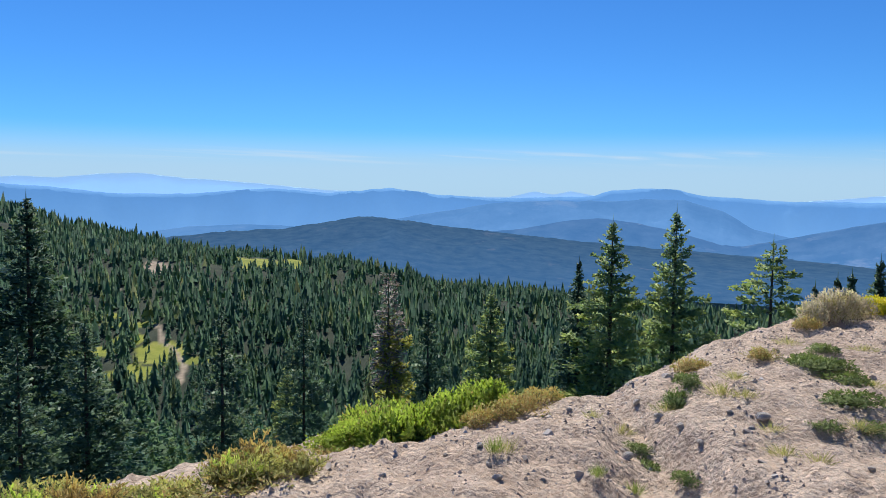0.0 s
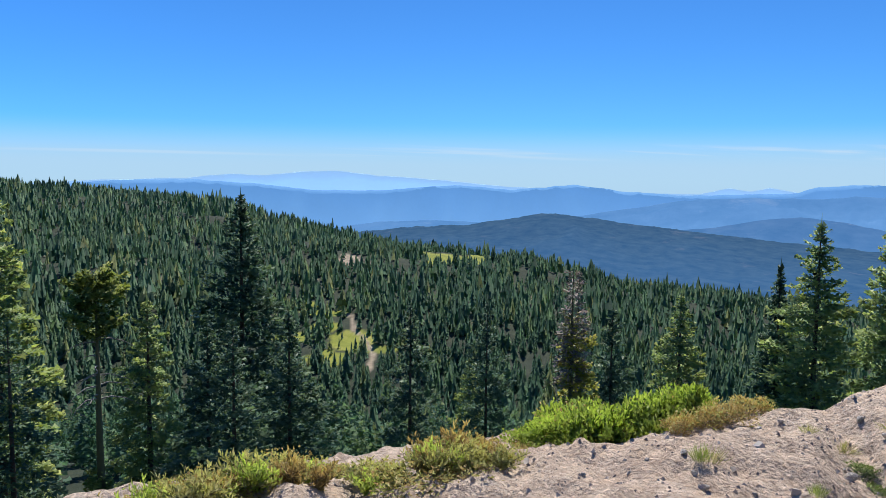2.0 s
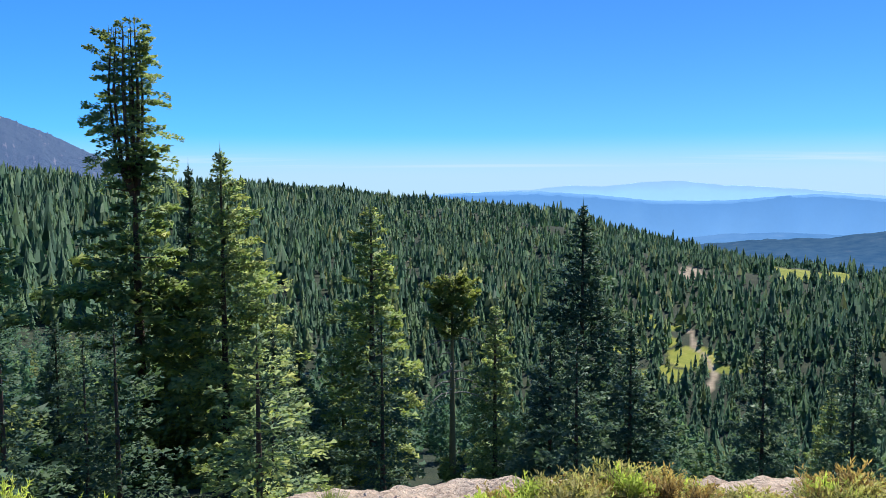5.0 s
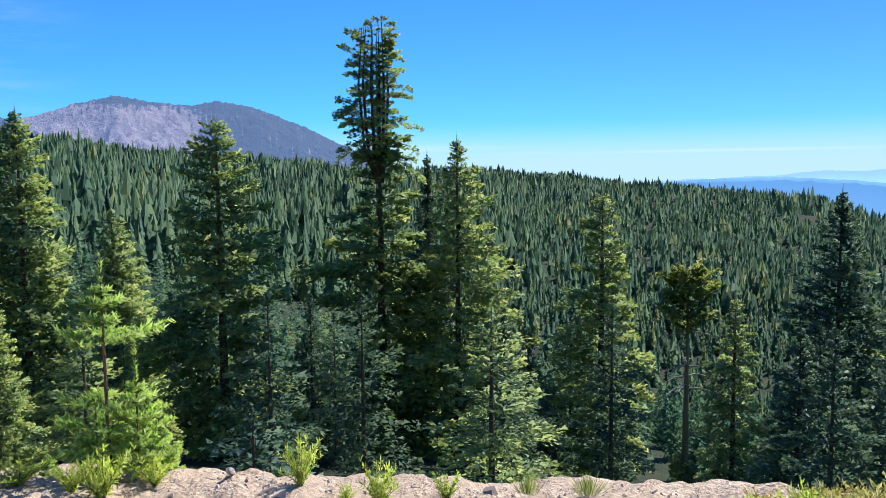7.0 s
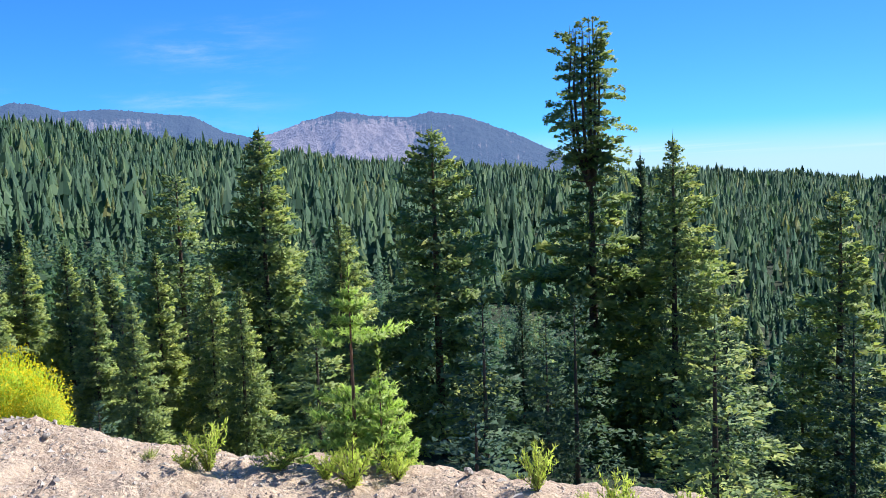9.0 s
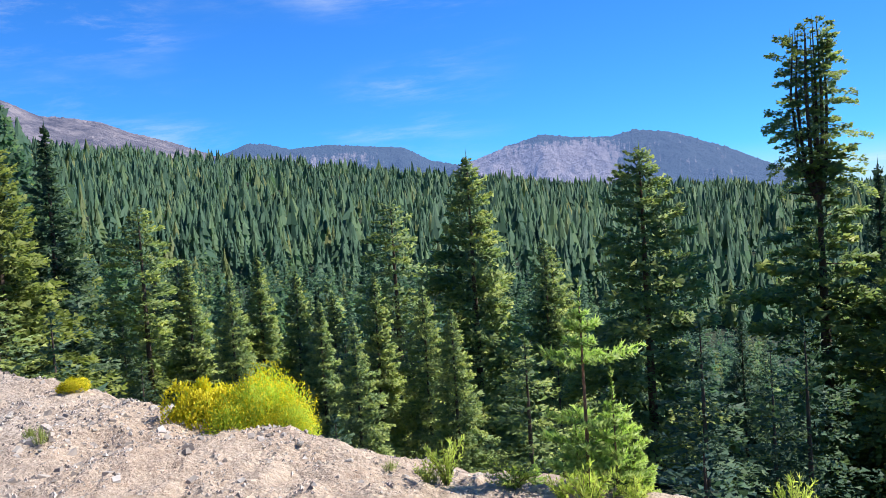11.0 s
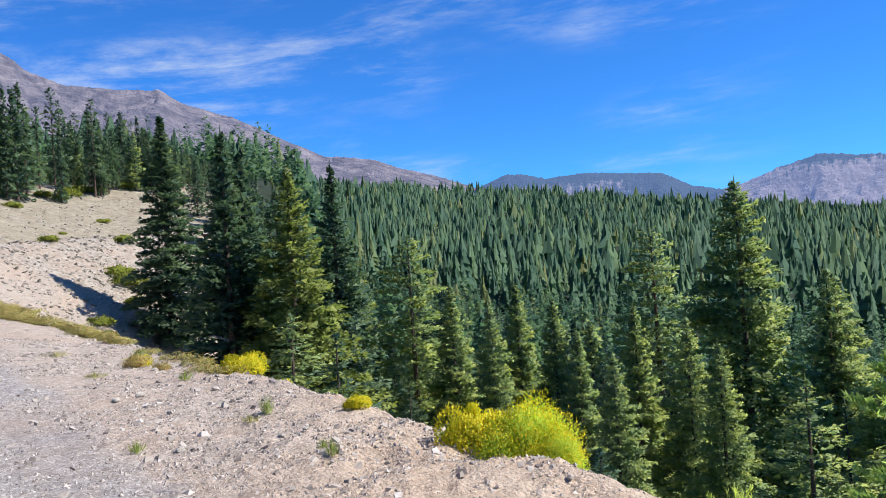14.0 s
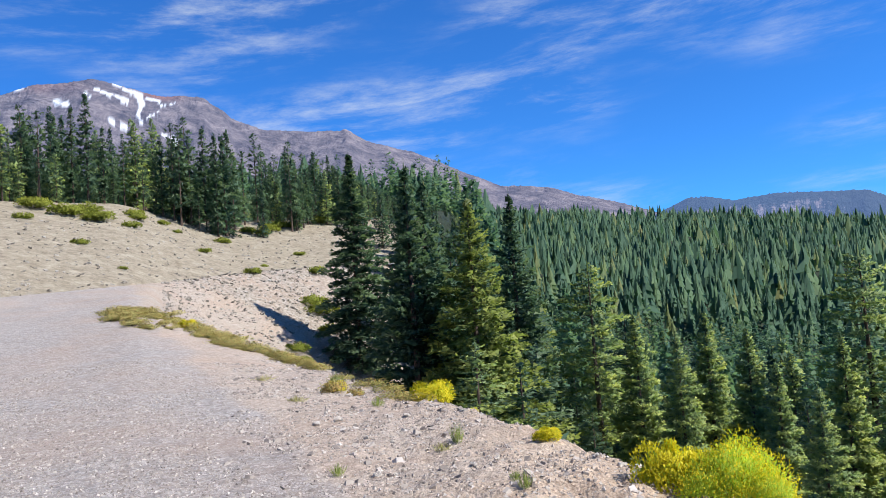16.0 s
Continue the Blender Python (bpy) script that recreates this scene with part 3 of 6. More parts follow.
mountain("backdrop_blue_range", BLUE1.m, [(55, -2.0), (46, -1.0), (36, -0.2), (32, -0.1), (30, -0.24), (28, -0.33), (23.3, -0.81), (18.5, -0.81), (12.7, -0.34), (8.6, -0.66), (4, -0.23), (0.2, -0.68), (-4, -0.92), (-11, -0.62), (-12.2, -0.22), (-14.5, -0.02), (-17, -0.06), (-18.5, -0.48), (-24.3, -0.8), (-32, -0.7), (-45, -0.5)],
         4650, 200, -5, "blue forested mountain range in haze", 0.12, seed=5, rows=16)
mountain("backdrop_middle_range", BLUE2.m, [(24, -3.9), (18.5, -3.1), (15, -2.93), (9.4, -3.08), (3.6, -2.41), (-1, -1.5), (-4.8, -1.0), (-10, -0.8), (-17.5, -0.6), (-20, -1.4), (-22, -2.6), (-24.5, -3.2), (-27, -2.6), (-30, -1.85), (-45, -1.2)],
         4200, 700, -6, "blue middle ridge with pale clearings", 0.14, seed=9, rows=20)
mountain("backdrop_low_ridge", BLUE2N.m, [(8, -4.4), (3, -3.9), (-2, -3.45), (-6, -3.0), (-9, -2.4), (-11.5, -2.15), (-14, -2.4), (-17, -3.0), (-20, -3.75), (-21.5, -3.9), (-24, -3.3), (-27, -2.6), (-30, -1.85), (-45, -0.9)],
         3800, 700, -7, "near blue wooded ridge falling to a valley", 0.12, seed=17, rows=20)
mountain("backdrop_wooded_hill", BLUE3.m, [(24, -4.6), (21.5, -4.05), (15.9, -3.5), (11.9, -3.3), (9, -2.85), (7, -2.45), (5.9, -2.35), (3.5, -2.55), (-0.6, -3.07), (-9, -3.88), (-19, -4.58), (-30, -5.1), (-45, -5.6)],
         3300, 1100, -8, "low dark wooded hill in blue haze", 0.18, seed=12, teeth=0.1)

_s = Mat("hazy_scree_and_wood_slopes")
_st = _s.noise(0.02, 6, 0.7)
_sc = _s.n.new("ShaderNodeCombineXYZ")
_s.l.new(_s.math("MULTIPLY", _s.attr("bearing"), 1.6), _sc.inputs[0])
_s.l.new(_s.math("MULTIPLY", _s.attr("climb"), 2.2), _sc.inputs[1])
_sn = _s.n.new("ShaderNodeTexNoise")      # chutes of scree running down between bands of trees
_sn.inputs["Scale"].default_value, _sn.inputs["Detail"].default_value, _sn.inputs["Roughness"].default_value = 1.5, 8.0, 0.72
_s.l.new(_sc.outputs[0], _sn.inputs["Vector"])
_sw = _s.ramp(_s.math("ADD", _s.math("ADD", _s.math("MULTIPLY", _sn.outputs[0], 0.75), _s.math("MULTIPLY", _s.noise(0.03, 6, 0.8), 0.35)), _s.attr("bare")), (0.6, (1, 1, 1)), (0.68, (0, 0, 0)))
_s.color(_s.mix(_sw, _s.ramp(_st, (0.3, (0.17, 0.135, 0.13)), (0.7, (0.3, 0.245, 0.235))), (0.03, 0.042, 0.04))).rough(1.0)
_s.bump(_s.noise(0.03, 6, 0.7), 25)
# aerial haze over butte and mesa, painted on as an even blue emission
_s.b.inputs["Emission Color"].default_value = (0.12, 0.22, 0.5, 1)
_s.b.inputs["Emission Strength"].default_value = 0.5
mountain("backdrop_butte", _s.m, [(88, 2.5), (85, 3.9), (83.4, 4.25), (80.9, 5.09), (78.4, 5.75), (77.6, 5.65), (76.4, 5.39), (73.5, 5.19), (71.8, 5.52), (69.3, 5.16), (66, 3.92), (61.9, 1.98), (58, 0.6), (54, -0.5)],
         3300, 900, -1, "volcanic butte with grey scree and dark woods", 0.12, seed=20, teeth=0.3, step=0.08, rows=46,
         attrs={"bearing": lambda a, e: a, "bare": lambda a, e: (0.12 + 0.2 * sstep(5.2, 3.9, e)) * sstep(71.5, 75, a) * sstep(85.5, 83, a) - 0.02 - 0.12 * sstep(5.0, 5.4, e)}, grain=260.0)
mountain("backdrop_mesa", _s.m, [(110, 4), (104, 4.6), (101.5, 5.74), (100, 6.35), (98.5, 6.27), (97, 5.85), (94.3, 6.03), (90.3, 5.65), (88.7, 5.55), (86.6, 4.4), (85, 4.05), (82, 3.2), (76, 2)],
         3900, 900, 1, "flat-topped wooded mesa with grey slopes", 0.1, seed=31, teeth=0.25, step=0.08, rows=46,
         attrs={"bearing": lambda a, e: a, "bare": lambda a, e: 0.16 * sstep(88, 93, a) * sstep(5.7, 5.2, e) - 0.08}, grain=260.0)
_v = Mat("hazy_volcano_slopes")
_vt = _v.noise(0.009, 8, 0.75, distort=0.6)
_vr = _v.ramp(_vt, (0.36, (0.06, 0.052, 0.056)), (0.5, (0.15, 0.128, 0.128)), (0.64, (0.28, 0.235, 0.22)))
_v_red = _v.mix(_v.attr("red"), _vr, (0.3, 0.125, 0.075))
_v.color(_v.mix(_v.attr("snow"), _v_red, (0.85, 0.87, 0.9))).rough(1.0)
SNOW = [(140.88, 16.72, 139.8, 16.25, 0.09), (139.8, 16.25, 139.15, 15.95, 0.17), (139.3, 15.95, 139.1, 15.4, 0.2), (139.1, 15.4, 139.4, 14.7, 0.12), (139.4, 14.7, 139.1, 13.95, 0.07), (139.12, 15.97, 137.91, 15.6, 0.07), (137.95, 15.6, 137.75, 15.2, 0.06),
        (144.6, 15.35, 143.9, 15.25, 0.18), (142.75, 16.0, 142.5, 15.85, 0.12), (142.16, 16.32, 140.04, 15.61, 0.06), (140.8, 15.9, 140.04, 15.5, 0.1), (138.78, 14.51, 138.04, 14.92, 0.045),
        (137.62, 15.29, 136.88, 15.53, 0.045), (141.37, 14.31, 140.21, 13.83, 0.12), (137.81, 13.36, 137.4, 13.2, 0.1), (137.3, 13.1, 136.9, 12.9, 0.13), (137.2, 12.4, 136.8, 12.2, 0.11), (147.0, 15.9, 146.0, 16.5, 0.06)]


def snow(a, e):
    """Streaks of old snow along the gullies."""
    out = np.zeros_like(a)
    e = e + (fbm(a * 6, e * 6, 3) - 0.5) * 0.16
    for a0, e0, a1, e1, w in SNOW:
        t = np.clip(((a - a0) * (a1 - a0) + (e - e0) * (e1 - e0)) / ((a1 - a0) ** 2 + (e1 - e0) ** 2), 0, 1)
        out = np.maximum(out, sstep(w * 1.25, w * 0.75, np.hypot(a - a0 - t * (a1 - a0), e - e0 - t * (e1 - e0))))
    return out


def red(a, e):
    """Red cinder under the summit."""
    return np.clip(1.0 * np.exp(-((a - 137.7) / 1.2) ** 2) * sstep(15.5, 16.1, e) + 0.3 * np.exp(-((a - 145.5) / 2) ** 2) * sstep(15.6, 16.4, e), 0, 0.85)


# distance haze on the volcano, put into its material as a faint blue glow
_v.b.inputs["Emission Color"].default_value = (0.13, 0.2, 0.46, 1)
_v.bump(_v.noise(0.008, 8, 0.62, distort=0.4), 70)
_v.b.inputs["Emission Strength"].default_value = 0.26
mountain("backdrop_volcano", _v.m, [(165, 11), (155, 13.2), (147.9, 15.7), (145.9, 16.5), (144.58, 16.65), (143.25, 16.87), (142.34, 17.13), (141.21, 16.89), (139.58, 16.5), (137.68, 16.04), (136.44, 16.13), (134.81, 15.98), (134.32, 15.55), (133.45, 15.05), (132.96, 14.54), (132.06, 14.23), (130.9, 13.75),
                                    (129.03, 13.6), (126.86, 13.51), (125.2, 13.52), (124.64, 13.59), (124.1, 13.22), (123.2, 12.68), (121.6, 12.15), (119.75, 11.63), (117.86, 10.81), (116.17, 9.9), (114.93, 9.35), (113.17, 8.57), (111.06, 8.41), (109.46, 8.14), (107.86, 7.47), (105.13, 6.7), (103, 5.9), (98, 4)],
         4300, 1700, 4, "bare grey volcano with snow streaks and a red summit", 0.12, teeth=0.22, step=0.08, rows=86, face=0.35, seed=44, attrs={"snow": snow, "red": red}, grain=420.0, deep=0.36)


# ---------------------------------------------------------------- conifers
def fir_crown(seed, boughs=230, tufts=70, radius=0.2, size=0.013, bare=0.04, ragged=0.4, lobes=0.4, droop=0.3, rise=0.55, power=0.75, skirt=0.65, gaps=0.08, frond=0.36, inner=0.15,
              core=2, profile=None, lopsided=(0.0, 0.0), slim=0.35, top=0.985, least=3):
    """A conifer crown of unit height: drooping boughs of flat, blunt sprays. Triangles n x 3 x 3, and a tone for each: old needles dark, shoots at the tips light."""
    g = np.random.RandomState(seed)
    u = (np.arange(boughs) + 0.8 * g.rand(boughs)) / boughs
    a = np.arange(boughs) * 2.4 + 1.1 * g.rand(boughs)
    prof = np.array([profile(v) for v in u]) if profile else (1 - u) ** power * (skirt + (1 - skirt) * np.minimum(1, 6 * u)) + 0.012
    lobe = 1 + lobes * 2 * (1 - u) ** 0.4 * (vnoise(np.cos(a) * 1.4 + seed * 3.7 + 9, u * 8 + np.sin(a) * 1.4 + 9) - 0.5)
    long = radius * prof * lobe * (1 - ragged + 1.45 * ragged * g.rand(boughs)) * (1 + lopsided[1] * np.cos(a - lopsided[0]))
    keep = (g.rand(boughs) > gaps) & (prof > 0) & (long > 0.001)
    u, a, long = u[keep], a[keep], long[keep]
    pitch, sag, hue = rise * u - 0.12 + 0.3 * (g.rand(len(u)) - 0.5), droop * (1.15 - 0.7 * u) * (0.6 + 0.8 * g.rand(len(u))), g.rand(len(u))
    count = np.maximum(least, tufts * (long / radius)).astype(int)
    i = np.repeat(np.arange(len(u)), count)
    n = len(i)
    s, q = inner + (1 - inner) * g.rand(n) ** 0.7, g.rand(n) * 2 - 1
    ln, wide = long[i], frond * np.sqrt(s) * (1.05 - s) ** 0.6 * 1.4
    fwd = np.stack([np.cos(a), np.sin(a), np.zeros(len(a))], -1)[i]
    side = np.stack([-np.sin(a), np.cos(a), np.zeros(len(a))], -1)[i]
    up = np.array([0, 0, 1.0])
    lift = np.sin(pitch[i]) * s - sag[i] * s ** 2 + 0.4 * sag[i] * s ** 4 - 0.2 * np.abs(q) * wide + 0.035 * g.normal(size=n)
    h = bare + (top - bare) * u[i]
    p = fwd * (ln * s * np.cos(pitch[i]))[:, None] + side * (q * wide * ln)[:, None] + up * (h + ln * lift)[:, None]
    d = fwd * (0.45 + 0.4 * g.rand(n))[:, None] + side * (1.1 * q)[:, None] + up * (0.3 * g.normal(size=n) - 0.12 + 0.35 * u[i])[:, None]
    d /= np.linalg.norm(d, axis=1, keepdims=True)
    t = size * (0.55 + 0.9 * g.rand(n)) * (0.5 + 0.5 * np.minimum(1, ln / (0.6 * radius)))
    w = np.cross(d, up + 0.5 * g.normal(size=(n, 3)))
    w = w / (np.linalg.norm(w, axis=1, keepdims=True) + 1e-9) * (t * (slim + 0.15 * g.rand(n)))[:, None]
    end = p + d * t[:, None]
    blunt = (g.rand(n) < 0.62)[:, None]
    tris = np.stack([np.where(blunt, p, p - w * 0.8), np.where(blunt, end - w, end + d * (0.25 * t)[:, None]), np.where(blunt, end + w, p + w * 0.8)], 1)
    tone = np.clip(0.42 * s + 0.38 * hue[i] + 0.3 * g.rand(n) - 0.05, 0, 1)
    # old wood and needles close to the trunk
    m = int(len(u) * core)
    if m:
        k = g.randint(len(u), size=m)
        x = long[k] * 0.35 * np.sqrt(g.rand(m))
        c = np.stack([x * np.cos(a[k] + g.rand(m)), x * np.sin(a[k] + g.rand(m)), bare + (top - bare) * u[k]], -1)
        tris = np.concatenate([tris, c[:, None, :] + (g.rand(m, 3, 3) - 0.5) * (size * 2.0)])
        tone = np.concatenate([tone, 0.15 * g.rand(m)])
    # thin shoot at the top
    if not profile:
        b = np.arange(6) * 1.05
        tip = np.stack([np.stack([0.004 * np.cos(b), 0.004 * np.sin(b), np.full(6, 0.95)], -1), np.stack([-0.004 * np.sin(b), 0.004 * np.cos(b), np.full(6, 0.95)], -1),
                        np.stack([0 * b, 0 * b, 1.0 + 0.004 * b], -1)], 1)
        tris, tone = np.concatenate([tris, tip]), np.concatenate([tone, np.full(6, 0.4)])
    return tris, tone


def outward(tris, up=1.0, scatter=0.6, seed=0, side=0.6):
    """Normals of a bushy body: away from its axis and up, a little scattered."""
    c = tris.mean(1)
    rad = c[:, :2] / (np.linalg.norm(c[:, :2], axis=1, keepdims=True) + 1e-6)
    n = np.concatenate([rad * side, np.full((len(c), 1), up)], 1) + np.random.RandomState(seed).normal(size=c.shape) * scatter
    n /= np.linalg.norm(n, axis=1, keepdims=True)
    return np.repeat(n, 3, axis=0)


def facing(tris):
    """The same triangles, wound so that they face up and away from the axis."""
    c = tris.mean(1)
    n = np.cross(tris[:, 1] - tris[:, 0], tris[:, 2] - tris[:, 0])
    inward = n[:, 0] * c[:, 0] + n[:, 1] * c[:, 1] + n[:, 2] * 0.08 < 0
    out = tris.copy()
    out[inward] = tris[inward][:, ::-1]
    return out


def tri_mesh(name, tris, mat, up=1.0, scatter=0.6, tone=None, side=0.6):
    tris = facing(tris)
    v = tris.reshape(-1, 3)
    return raw_mesh(name, v, np.arange(len(v)).reshape(-1, 3), mat, True, None if tone is None else {"tone": np.repeat(tone, 3)}, normals=outward(tris, up, scatter, side=side))


def trunk_mesh(name, girth, mat, stubs=0, seed=0, top=0.985, wobble=0.0):
    """A tapered, slightly crooked trunk of unit height, with bare stubs of branches."""
    rng = np.random.RandomState(seed)
    rings, sides = 9, 8
    verts, faces = [], []
    for k in range(rings):
        u = k / (rings - 1)
        rad = girth * ((1 - u) ** 0.8 * 0.9 + 0.06) * (1.5 if k == 0 else 1)
        cx, cy = wobble * math.sin(u * 5 + seed), wobble * math.cos(u * 4 + 2 * seed)
        for s in range(sides):
            a = s * 6.283 / sides
            verts.append((cx + rad * math.cos(a), cy + rad * math.sin(a), -0.03 + u * (top + 0.03)))
    for k in range(rings - 1):
        for s in range(sides):
            b, t = k * sides, (k + 1) * sides
            faces.append((b + s, b + (s + 1) % sides, t + (s + 1) % sides, t + s))
    for _ in range(stubs):
        h, a, ln = 0.15 + 0.7 * rng.rand(), rng.rand() * 6.28, 0.03 + 0.06 * rng.rand()
        p, d = np.array([0, 0, h]), np.array([math.cos(a), math.sin(a), rng.rand() * 0.5 - 0.3]) * ln
        q = np.cross(d, (0, 0, 1.0))
        q = q / np.linalg.norm(q) * girth * 0.13
        b = len(verts)
        verts += [tuple(p + q), tuple(p - q), tuple(p + (0, 0, girth * 0.25)), tuple(p + d + (0, 0, 0.01))]
        faces += [(b, b + 1, b + 3, b + 3), (b + 1, b + 2, b + 3, b + 3), (b + 2, b, b + 3, b + 3)]
    me = bpy.data.meshes.new(name)
    me.from_pydata(verts, [], [tuple(dict.fromkeys(f)) for f in faces])
    me.materials.append(mat)
    for p in me.polygons:
        p.use_smooth = True
    return me


def crown_mesh(name, made, mat, up=0.62, scatter=0.45, side=1.0):
    return tri_mesh(name, made[0], mat, up, scatter, made[1], side)


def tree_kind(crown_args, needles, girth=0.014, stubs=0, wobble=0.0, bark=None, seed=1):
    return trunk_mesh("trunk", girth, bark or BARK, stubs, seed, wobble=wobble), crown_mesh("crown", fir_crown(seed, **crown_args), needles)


KINDS = {
    "fir": tree_kind(dict(boughs=280, tufts=178, radius=0.25, size=0.0146, ragged=0.42, lobes=0.4), FIR, seed=3),
    "slim": tree_kind(dict(boughs=280, tufts=159, radius=0.2, size=0.0143, ragged=0.3, lobes=0.3, bare=0.02, rise=0.75, droop=0.22, power=0.86), FIR_BLUE, seed=4),
    "spire": tree_kind(dict(boughs=280, tufts=160, radius=0.18, size=0.0142, ragged=0.3, lobes=0.3, bare=0.02, rise=0.75, droop=0.22, power=0.72), FIR, seed=22),
    "broad": tree_kind(dict(boughs=280, tufts=197, radius=0.28, size=0.0146, ragged=0.45, lobes=0.4), FIR, seed=5),
    "layered": tree_kind(dict(boughs=210, tufts=205, radius=0.235, size=0.0151, ragged=0.45, lobes=0.5, power=0.5, gaps=0.1, droop=0.25), FIR, girth=0.017, bark=REDBARK, seed=8),
    "full": tree_kind(dict(boughs=300, tufts=174, radius=0.23, size=0.0146, ragged=0.35, lobes=0.35, power=0.62, droop=0.35), FIR, seed=10),
    "gold": tree_kind(dict(boughs=290, tufts=174, radius=0.26, size=0.0151, ragged=0.3, lobes=0.35, bare=0.02, power=0.82, rise=0.7), FIR_GOLD, seed=6),
    "gully": tree_kind(dict(boughs=280, tufts=159, radius=0.2, size=0.0151, ragged=0.35, lobes=0.35, bare=0.02, core=5, power=0.85), FIR_BLUE, seed=9),
    "dusky": tree_kind(dict(boughs=280, tufts=190, radius=0.27, size=0.0146, ragged=0.45, lobes=0.4), FIR_BLUE, seed=21),
    "column": tree_kind(dict(boughs=170, tufts=159, radius=0.165, size=0.0146, ragged=0.5, lobes=0.55, power=0.42, gaps=0.15, droop=0.45, bare=0.08, core=1), FIR, girth=0.017, stubs=26, seed=12),
    "thin": tree_kind(dict(boughs=150, tufts=174, radius=0.22, size=0.0146, ragged=0.5, lobes=0.5, power=0.52, gaps=0.15, droop=0.5, bare=0.08, core=1), FIR, stubs=26, seed=7),
}
# lighter crowns for the trees farther down the slope
WOODS = [
    tree_kind(dict(boughs=96, tufts=34, radius=0.23, size=0.034), FIR, seed=13),
    tree_kind(dict(boughs=96, tufts=34, radius=0.179, size=0.033, ragged=0.3, rise=0.7), FIR_BLUE, seed=14),
    tree_kind(dict(boughs=88, tufts=34, radius=0.205, size=0.033, ragged=0.55), FIR, seed=15),
    tree_kind(dict(boughs=96, tufts=34, radius=0.23, size=0.034), FIR_BLUE, seed=16),
    tree_kind(dict(boughs=64, tufts=34, radius=0.192, size=0.033, bare=0.2, ragged=0.5, power=0.5, gaps=0.15, core=1), FIR_BLUE, stubs=14, seed=17),
    tree_kind(dict(boughs=96, tufts=34, radius=0.23, size=0.034), FIR_GOLD, seed=18),
    tree_kind(dict(boughs=56, tufts=34, radius=0.192, size=0.033, bare=0.25, ragged=0.6, power=0.45, gaps=0.2, core=1), FIR_BLUE, stubs=14, seed=19),
]
# trees of the thicket below the rim, seen closer
MEDIUM = [
    tree_kind(dict(boughs=190, tufts=130, radius=0.256, size=0.0175, ragged=0.5, lobes=0.45), FIR_BLUE, seed=43),
    tree_kind(dict(boughs=190, tufts=130, radius=0.205, size=0.017, rise=0.7), FIR_BLUE, seed=44),
    tree_kind(dict(boughs=170, tufts=130, radius=0.256, size=0.0175, ragged=0.55, lobes=0.55, gaps=0.15), FIR_BLUE, seed=45),
]
# young trees
SAPLINGS = [
    tree_kind(dict(boughs=90, tufts=90, radius=0.282, size=0.02, bare=0.02, rise=0.7), FIR_BLUE, seed=23),
    tree_kind(dict(boughs=90, tufts=90, radius=0.333, size=0.02, bare=0.02, ragged=0.5, rise=0.7), FIR_BLUE, seed=24),
    tree_kind(dict(boughs=90, tufts=90, radius=0.307, size=0.02, bare=0.02, rise=0.7), FIR, seed=25),
]


def place_tree(kind, az, r, height, label, spread=1.0, turn=0.0, lean=(0, 0), name="conifer", parts=None, group="forest edge conifers"):
    trunk, crown = parts or KINDS[kind]
    x, y = pol(az, r)
    z = ground_at(az, r)
    e = tagged(new(name), label, "tree", group)
    e.empty_display_size = 0.3
    e.matrix_world = pose(x, y, z, lean[0], lean[1], turn) @ Matrix.Diagonal((height * spread, height * spread, height, 1))
    for nm, me in (("trunk", trunk), ("crown", crown)):
        new(nm, me).parent = e
    return e


def hero(kind, az, el, r, label, **kw):
    """A tree whose top is seen at that bearing and elevation, at distance r."""
    top = EYE + r * math.tan(radians(el))
    h = top - ground_at(az, r)
    return place_tree(kind, az, r, h, label, turn=(az * 37) % 360, **kw)


